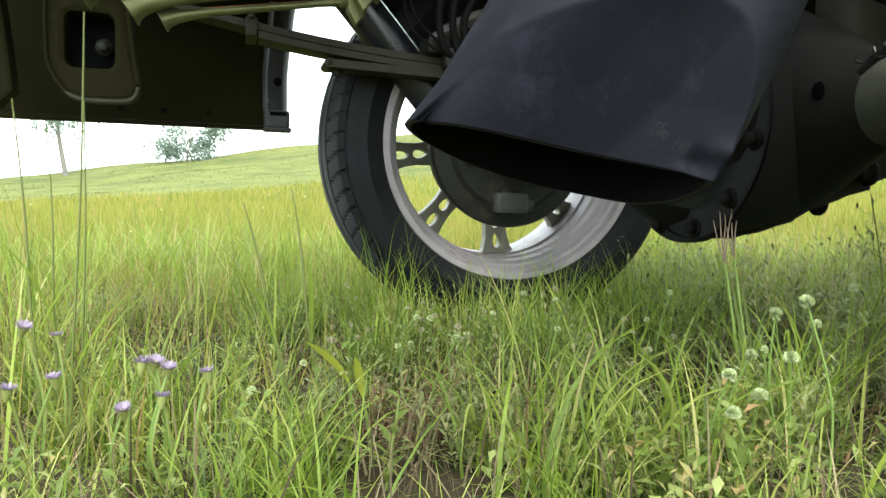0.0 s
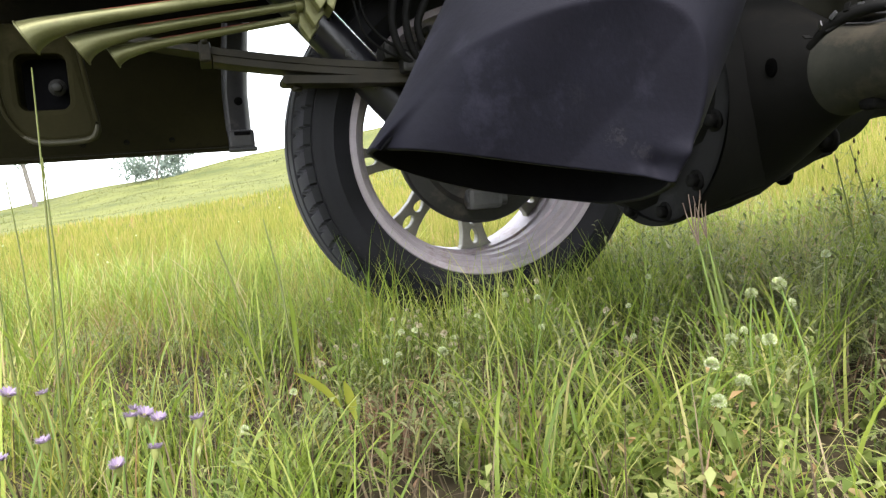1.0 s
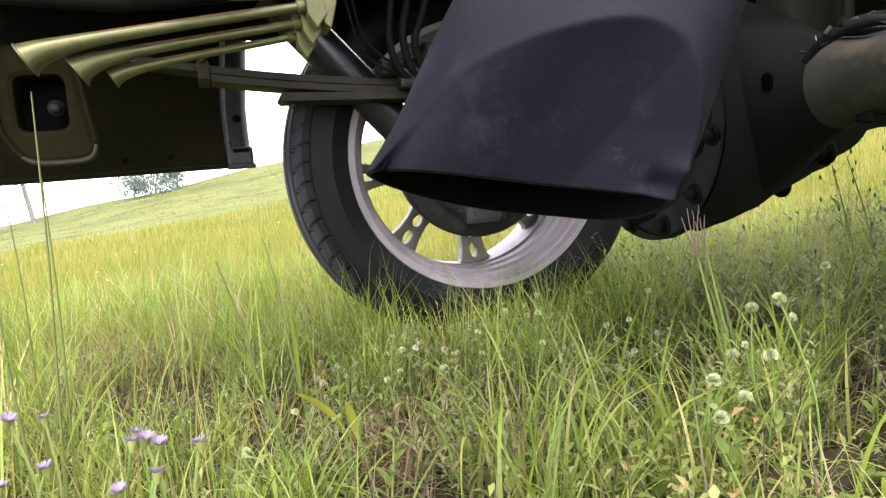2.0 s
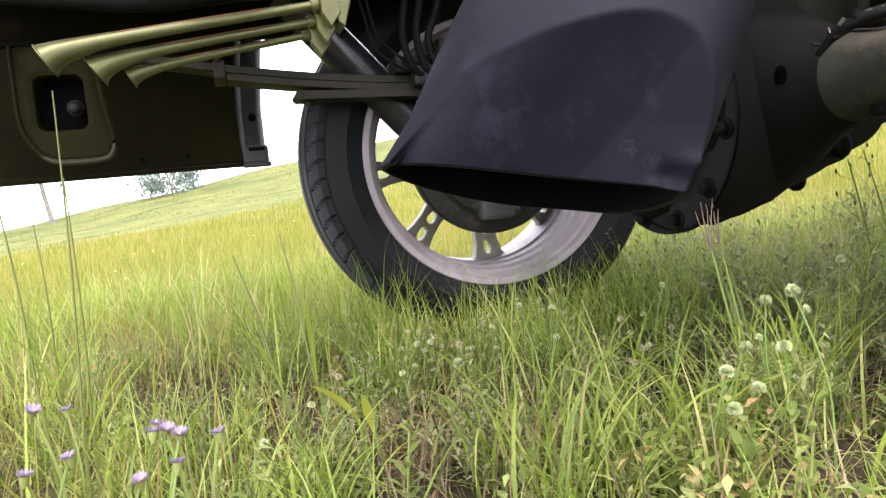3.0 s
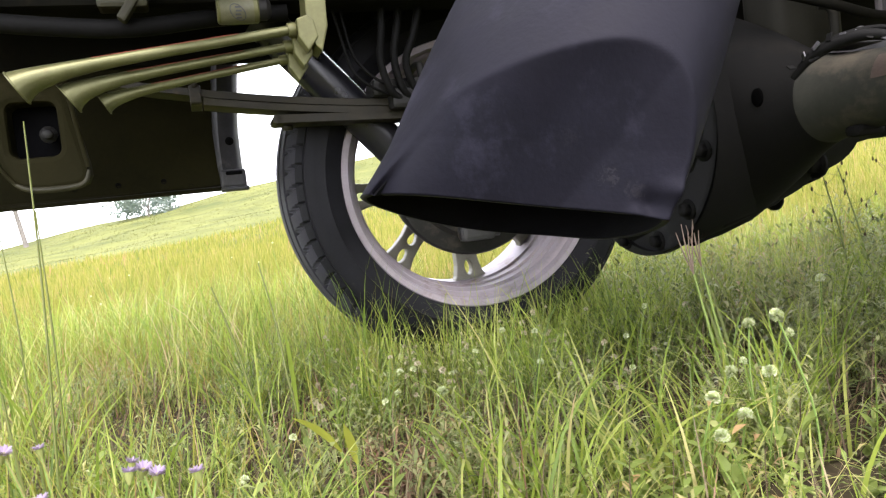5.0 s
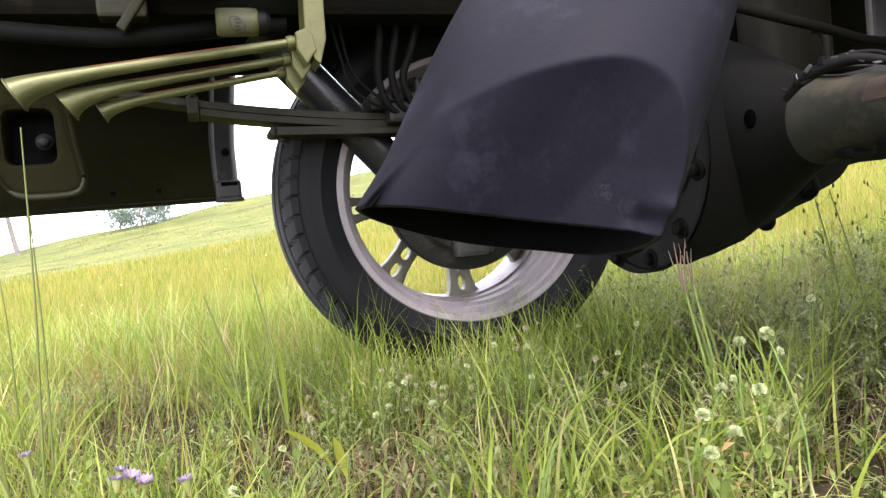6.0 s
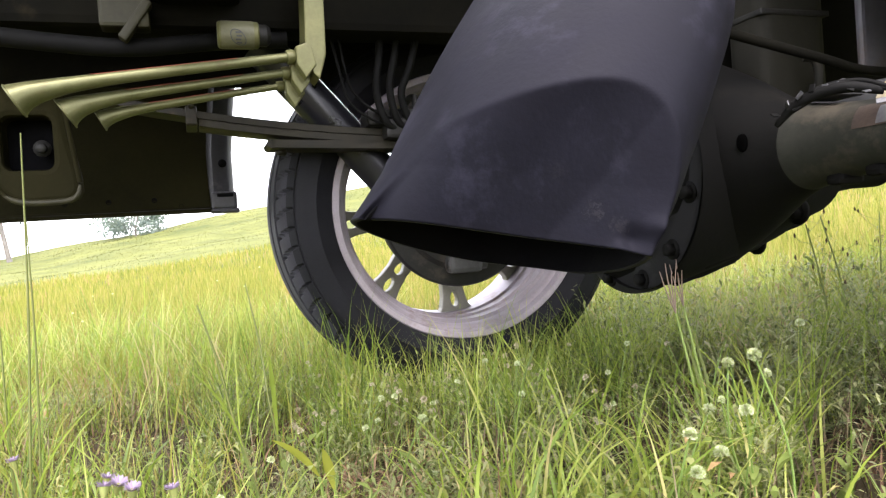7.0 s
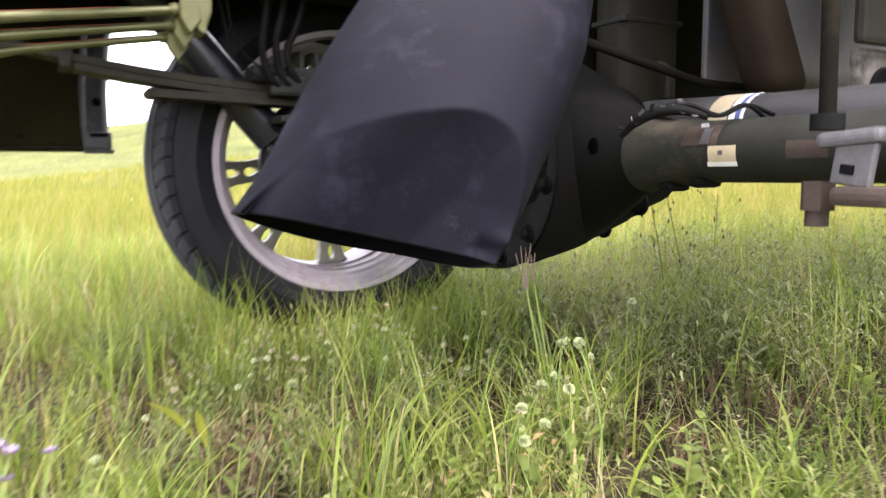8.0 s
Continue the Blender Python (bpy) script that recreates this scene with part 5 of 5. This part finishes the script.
def petal_head(radius, count, mat, flat=1.0, low=-0.5):
    """A round flower head out of many small pointed florets."""
    verts, faces = [], []
    for k in range(count):
        u = low + (1 - low) * (k + 0.5) / count
        a = k * 2.39996
        r = math.sqrt(max(0, 1 - u * u))
        d = Vector((r * math.cos(a), r * math.sin(a), u * flat)).normalized()
        s1 = d.orthogonal().normalized()
        s2 = d.cross(s1)
        q = radius * random.uniform(0.85, 1.1)
        w_ = radius * 0.2
        b = len(verts)
        verts += [d * radius * 0.45 + s1 * w_ * 0.5, d * radius * 0.45 - s1 * w_ * 0.5, d * q * 0.9 - s1 * w_ * 0.7 + s2 * w_ * 0.3, d * q * 1.1 + s2 * w_ * 0.1, d * q * 0.9 + s1 * w_ * 0.7 - s2 * w_ * 0.3]
        faces.append((b, b + 1, b + 2, b + 3, b + 4))
    return mesh("head", verts, faces, mat)


def ray_head(radius, count, mat):
    """A small composite flower: narrow upturned rays round a pale disc."""
    verts, faces = [], []
    for k in range(count):
        a = 2 * math.pi * k / count + random.uniform(-0.05, 0.05)
        lift = random.uniform(0.3, 0.95)
        d = Vector((math.cos(a), math.sin(a), lift))
        t = Vector((-math.sin(a), math.cos(a), 0)) * radius * 0.05
        b = len(verts)
        verts += [d * radius * 0.25 - t, d * radius * 0.25 + t, d * radius * 0.8 + t * 1.3, d * radius, d * radius * 0.8 - t * 1.3]
        faces.append((b, b + 1, b + 2, b + 3, b + 4))
    return mesh("rays", verts, faces, mat)


def leaf_mesh(length, width, mat, fold=0.25, n=6):
    verts, faces = [], []
    for i in range(n + 1):
        f = i / n
        w_ = width * math.sin(math.pi * min(1, f * 0.93 + 0.05)) ** 0.8
        z = 0.25 * length * f * (1 - f) - 0.10 * length * f * f
        verts += [(-w_ * 0.5, f * length, z + fold * w_ * 0.5), (0, f * length, z), (w_ * 0.5, f * length, z + fold * w_ * 0.5)]
    for i in range(n):
        b = 3 * i
        faces += [(b, b + 1, b + 4, b + 3), (b + 1, b + 2, b + 5, b + 4)]
    return mesh("leaf", verts, faces, mat)


HEADS = [petal_head(0.0046, 190, M_PETAL) for k in range(3)]
SMALL_HEADS = [petal_head(0.0034, 80, M_PETAL) for k in range(2)]
TAN_HEADS = [petal_head(0.0042, 70, M_TANHEAD) for k in range(3)]
RAYS = [ray_head(0.0056, 100, M_LILAC) for k in range(3)]
LEAF = leaf_mesh(0.022, 0.007, M_HERB)
LEAF_ROUND = leaf_mesh(0.022, 0.015, M_HERB)
LEAF_DRY = leaf_mesh(0.020, 0.0045, M_DEAD)
LEAF_GREY = leaf_mesh(0.018, 0.0040, M_HERB_GREY)
LEAF_SMALL = leaf_mesh(0.010, 0.0032, M_HERB)


def stem_to(root, top, r, mat, sway=0.012):
    mid = top * 0.55 + Vector((random.uniform(-sway, sway), random.uniform(-sway, sway), 0))
    return tube([(0, 0, 0), mid, top], [r * 1.2, r, r * 0.8], mat, 7, 6)


def white_flower(tip_at, small=False):
    X, Y, Z = tip_at
    bx, by = X + random.uniform(-0.025, 0.025), Y + random.uniform(-0.02, 0.03)
    ob = lift_to("white_flower", bx, by, "small round greenish-white flower on a thin stem" if not small else "tiny white flower head on a thin stem", "flower", "white flowers in the grass")
    top = Vector((X, Y, Z)) - ob.location
    part("stem", stem_to(None, top, 0.0006 if small else 0.0008, M_STEM), ob)
    head = part("flower_head", random.choice(SMALL_HEADS if small else HEADS), ob, "", Matrix.Translation(top) @ pose(0, 0, 0, random.uniform(-25, 25), random.uniform(-25, 25), random.uniform(0, 360)))
    for k in range(2 if small else 4):
        f = random.uniform(0.15, 0.6)
        part("leaf", LEAF_SMALL if small else LEAF, ob, at=Matrix.Translation(top * f) @ pose(0, 0, 0, random.uniform(10, 50), 0, random.uniform(0, 360)))
    return ob


def faded_flower(x, y, h):
    """A thin stem with one to three small faded heads above grey-green leaves."""
    ob = lift_to("faded_flower", x, y, "thin weed with small round faded cream flower heads", "flower", "faded flower heads in the herbs")
    top = Vector((random.uniform(-0.02, 0.02), random.uniform(-0.02, 0.02), h))
    part("stem", stem_to(None, top, 0.0006, M_STEM), ob)
    for k in range(random.choice((1, 1, 2, 3))):
        q = top * (1.0 - 0.14 * k) + Vector((random.uniform(-0.010, 0.010), random.uniform(-0.008, 0.008), 0)) * (k > 0)
        part("flower_head", random.choice(TAN_HEADS), ob, "", Matrix.Translation(q) @ pose(0, 0, 0, random.uniform(-40, 40), random.uniform(-40, 40), random.uniform(0, 360)) @ Matrix.Scale(random.uniform(0.5, 0.95), 4))
    for k in range(6):
        part("leaf", LEAF_SMALL if k % 2 else LEAF_GREY, ob, at=Matrix.Translation(top * (0.2 + 0.12 * k)) @ pose(0, 0, 0, random.uniform(5, 50), 0, 137 * k))
    return ob


for k in range(64):
    fx, fy = random.uniform(-0.14, 0.22), random.uniform(0.68, 1.12)
    if k % 4 == 0:
        fx, fy = random.uniform(0.2, 0.75), random.uniform(0.75, 1.3)
    if clear_of_truck(np.array([fx]), np.array([fy]))[0]:
        faded_flower(fx, fy, random.uniform(0.07, 0.115))


def lilac_flower(tip_at):
    X, Y, Z = tip_at
    ob = lift_to("lilac_flower", X + random.uniform(-0.02, 0.02), Y + random.uniform(-0.01, 0.02), "small pale lilac daisy-like flower on a thin stem", "flower", "lilac flowers in the grass")
    top = Vector((X, Y, Z)) - ob.location
    part("stem", stem_to(None, top, 0.0012, M_STEM), ob)
    m = Matrix.Translation(top) @ pose(0, 0, 0, random.uniform(-18, 18), random.uniform(-18, 18), random.uniform(0, 360))
    part("ray_floret_disc", random.choice(RAYS), ob, at=m)
    part("cup", tube([(0, 0, -0.007), (0, 0, -0.003), (0, 0, 0.001)], [0.0010, 0.0026, 0.0034], M_STEM, 12), ob, at=m)
    for k in range(3):
        part("leaf", LEAF, ob, at=Matrix.Translation(top * random.uniform(0.05, 0.4)) @ pose(0, 0, 0, random.uniform(20, 60), 0, random.uniform(0, 360)))
    return ob


for p in ((0.208, 0.52, 0.113), (0.237, 0.56, 0.120), (0.220, 0.50, 0.105), (0.204, 0.50, 0.094), (0.256, 0.52, 0.162), (0.247, 0.52, 0.126), (0.270, 0.60, 0.146), (0.431, 0.80, 0.151), (0.030, 0.65, 0.114)):
    white_flower(p)
for p in ((0.277, 0.55, 0.144), (0.130, 0.80, 0.134), (0.035, 0.65, 0.069), (0.003, 0.75, 0.119), (0.068, 0.85, 0.114), (0.126, 0.75, 0.111), (0.262, 0.60, 0.118), (-0.115, 0.56, 0.088), (-0.10, 0.66, 0.09), (0.176, 0.772, 0.085)):
    white_flower(p, True)
for k in range(22):
    fx, fy = (random.uniform(-0.05, 0.35), random.uniform(0.65, 1.0)) if k % 2 else (random.uniform(-1.6, -0.3), random.uniform(1.6, 3.4))
    if clear_of_truck(np.array([fx]), np.array([fy]))[0]:
        white_flower((fx, fy, float(ground_z(fx, fy)) + random.uniform(0.06, 0.13) * (1 if k % 2 else 1.9)), True)
for p in ((-0.236, 0.52, 0.102), (-0.177, 0.52, 0.113), (-0.169, 0.523, 0.1135), (-0.159, 0.52, 0.110), (-0.187, 0.515, 0.083), (-0.133, 0.52, 0.108), (-0.161, 0.515, 0.092), (-0.263, 0.53, 0.134), (-0.255, 0.50, 0.098), (-0.21, 0.60, 0.10), (-0.29, 0.62, 0.115)):
    lilac_flower(p)


def tall_stalk(low, high, r=0.0012):
    """A long bare grass stalk; it runs through two places."""
    low, high = Vector(low), Vector(high)
    d = (high - low) / (high.z - low.z)
    bx, by = low.x - d.x * (low.z - 0.01), low.y
    ob = lift_to("grass_stalk", bx, by, "tall thin dark green grass stalk", "grass stalk", "tall stalks in the meadow")
    a, b = low - ob.location, high - ob.location
    part("stem", tube([(0, 0, 0), a, a.lerp(b, 0.5) + Vector((0.002, 0, 0)), b], [r * 1.5, r * 1.3, r, r * 0.6], M_STALK, 7, 8), ob)
    part("sheath", tube([a * 0.3, a * 0.75, a], [r * 1.9, r * 1.9, r * 1.4], M_STALK, 7, 3), ob)
    part("leaf", leaf_mesh(0.10, 0.004, M_GRASS, 0.4), ob, at=Matrix.Translation(a * 0.8) @ pose(0, 0, 0, 60, 0, random.uniform(0, 360)))
    return ob


tall_stalk((-0.311, 0.62, 0.131), (-0.327, 0.62, 0.305), 0.0009)
tall_stalk((-0.304, 0.64, 0.141), (-0.311, 0.64, 0.290), 0.0007)
tall_stalk((-0.267, 0.60, 0.098), (-0.258, 0.60, 0.368), 0.0009)
tall_stalk((-0.262, 0.605, 0.096), (-0.258, 0.60, 0.300), 0.0008)
tall_stalk((-0.122, 0.64, 0.125), (-0.146, 0.64, 0.225), 0.0010)
tall_stalk((-0.105, 0.70, 0.12), (-0.125, 0.72, 0.24), 0.0009)


def finger_stalk(low, high, spikes=3):
    low, high = Vector(low), Vector(high)
    ob = lift_to("finger_grass", low.x + 0.012, low.y, "upright grass stalk with a few reddish finger-like seed spikes", "grass stalk", "seeding stalks")
    a, b = low - ob.location, high - ob.location
    part("stem", tube([(0, 0, 0), a, b], [0.0016, 0.0017, 0.0009], M_STEM, 8, 6), ob)
    for k in range(spikes):
        q = b + Vector((0.005 * (k - (spikes - 1) / 2) - 0.004, random.uniform(-0.006, 0.006), 0.042 + 0.008 * (k % 2)))
        part("seed_spike", tube([b, b.lerp(q, 0.5) + Vector((-0.001, 0, 0)), q], [0.0006, 0.0007, 0.0003], M_SPIKE, 6, 5), ob, "dry reddish seed spike")
    part("leaf", leaf_mesh(0.13, 0.0032, M_HERB_GREY, 0.4), ob, at=Matrix.Translation(a * 0.3) @ pose(0, 0, 0, 76, 0, 140))
    return ob


finger_stalk((0.296, 0.75, 0.10), (0.284, 0.75, 0.176), 4)
finger_stalk((0.306, 0.755, 0.10), (0.294, 0.755, 0.182), 3)


def seed_weed(x, y, h):
    """A wiry weed with dark seed heads."""
    ob = lift_to("seeding_weed", x, y, "wiry weed with small dark brown seed heads", "weed", "seeding weeds")
    top = Vector((random.uniform(-0.03, 0.03), random.uniform(-0.03, 0.03), h))
    part("stem", tube([(0, 0, 0), top * 0.5 + Vector((0.008, 0, 0)), top], [0.0016, 0.0013, 0.0008], M_STALK, 7, 5), ob)
    for k in range(7):
        f = 0.55 + 0.065 * k
        q = top * f + Vector((random.uniform(-0.04, 0.04), random.uniform(-0.03, 0.03), random.uniform(0.01, 0.035)))
        tw = part("twig", tube([top * f, (top * f).lerp(q, 0.6) + Vector((0, 0, -0.004)), q], 0.0004, M_STALK, 5, 3), ob)
        part("seed_head", tube([q - Vector((0, 0, 0.003)), q, q + Vector((0, 0, 0.004))], [0.0008, 0.0018, 0.0006], M_SEED, 8), tw)
        part("leaf", LEAF, ob, at=Matrix.Translation(top * (0.12 * k)) @ pose(0, 0, 0, random.uniform(10, 55), 0, random.uniform(0, 360)))
    return ob


for p in ((0.60, 1.05, 0.22), (0.69, 1.15, 0.23), (0.79, 1.27, 0.23)):
    seed_weed(*p)


def leafy_weed(x, y, h, leaf, n, red=False):
    ob = lift_to("leafy_weed", x, y, "low weed with paired green leaves" if not red else "low weed with a reddish-brown stem and leaves", "weed", "leafy weeds in the grass")
    top = Vector((random.uniform(-0.02, 0.02), random.uniform(-0.02, 0.02), h))
    part("stem", tube([(0, 0, 0), top * 0.5, top], [0.0014, 0.0011, 0.0008], M_DRY if red else M_STEM, 6, 4), ob)
    for k in range(n):
        f = 0.12 + 0.88 * k / (n - 1)
        for side in (0, 180):
            s_ = random.uniform(0.7, 1.2) * (1.1 - 0.5 * f)
            part("leaf", leaf, ob, at=Matrix.Translation(top * f) @ pose(0, 0, 0, random.uniform(15, 50), 0, 137 * k + side) @ Matrix.Scale(s_, 4))
    return ob


for k in range(30):
    x, y = (float(v[0]) for v in spread(1, 0.48, 1.15, -40, 46))
    if clear_of_truck(np.array([x]), np.array([y]))[0]:
        leafy_weed(x, y, random.uniform(0.035, 0.08), (LEAF, LEAF_SMALL, LEAF_ROUND)[k % 3] if k % 5 else LEAF_ROUND, 6 + k % 5, k % 7 == 0)
for x, y, h in ((-0.01, 0.66, 0.05), (0.01, 0.69, 0.05), (0.02, 0.73, 0.06), (-0.03, 0.70, 0.055), (0.035, 0.67, 0.045), (-0.01, 0.75, 0.06)):
    leafy_weed(x, y, h, LEAF_DRY, 8, True)
for x, y, h in ((0.33, 0.50, 0.06), (0.36, 0.53, 0.07), (0.40, 0.56, 0.06), (0.31, 0.47, 0.045)):
    leafy_weed(x, y, h, LEAF_ROUND, 5)


def yellow_blade(base, tip, width):
    """A short broad blade turning yellow, on its own stalk."""
    base, tip = Vector(base), Vector(tip)
    ob = lift_to("yellow_grass_blade", base.x + 0.01, base.y, "broad yellowing grass blade", "grass", "broad yellowing blades")
    a, d = base - ob.location, tip - base
    part("stem", tube([(0, 0, 0), a * 0.6, a], [0.0016, 0.0015, 0.0012], M_STEM, 7, 4), ob)
    m = d.to_track_quat("Y", "Z").to_matrix().to_4x4() @ Matrix.Rotation(radians(55), 4, "Y")
    part("leaf", leaf_mesh(d.length, width, M_YELLOW, 0.3), ob, at=Matrix.Translation(a) @ m)
    return ob


yellow_blade((-0.056, 0.63, 0.080), (-0.088, 0.625, 0.116), 0.008)
yellow_blade((-0.046, 0.64, 0.066), (-0.052, 0.635, 0.102), 0.008)


# ---- far trees on the crest ----
def tree(x, y, h, crown_r, lean, bare=False):
    ob = lift_to("tree", x, y, "tree on the hill crest, its leaves coloured pale for haze" if not bare else "grey forked tree trunk on the hill crest", "tree", "trees on the crest")
    top = Vector((lean * h, 0, h))
    r = (0.022 if bare else 0.035) * h
    trunk = part("trunk", tube([(0, 0, -0.3), top * 0.3, top * 0.65 + Vector((0.1, 0, 0)), top], [r * 1.25, r, r * 0.75, r * 0.3], M_BARK, 10, 4), ob, "grey bark trunk")
    ends = []
    for k in range(9):
        f = random.uniform(0.35 if bare else 0.12, 0.95)
        a = random.uniform(0, 2 * math.pi)
        q = top * f + Vector((math.cos(a), math.sin(a), random.uniform(0.1 if bare else -0.2, 0.6))) * crown_r * random.uniform(0.5, 1.0)
        ends.append(q)
        part("limb", tube([top * f * 0.85, (top * f).lerp(q, 0.5) + Vector((0, 0, 0.1)), q], [r * 0.45, r * 0.3, r * 0.1], M_BARK, 7, 3), trunk)
    n = 2600
    pts = np.zeros((n * 4, 3))
    faces = []
    for k in range(n):
        c = random.choice(ends) + Vector((random.gauss(0, 1), random.gauss(0, 1), random.gauss(0, 0.7))) * crown_r * 0.27
        d = Vector((random.gauss(0, 1), random.gauss(0, 1), random.gauss(0, 1))).normalized()
        e = d.orthogonal().normalized()
        s_ = 0.10 * random.uniform(0.6, 1.4)
        for i, (p_, q_) in enumerate(((-1, 0), (0, -0.5), (1, 0), (0, 0.5))):
            pts[4 * k + i] = c + (d * p_ + e * q_) * s_
        faces.append((4 * k, 4 * k + 1, 4 * k + 2, 4 * k + 3))
    part("crown", mesh("crown", pts.tolist(), faces, M_CROWN), ob, "crown of small leaves in haze-paled green")
    return ob


tree(-15.6, 41.0, 1.6, 1.5, 0.05)
tree(-20.8, 38.0, 5.2, 2.0, -0.22, True)
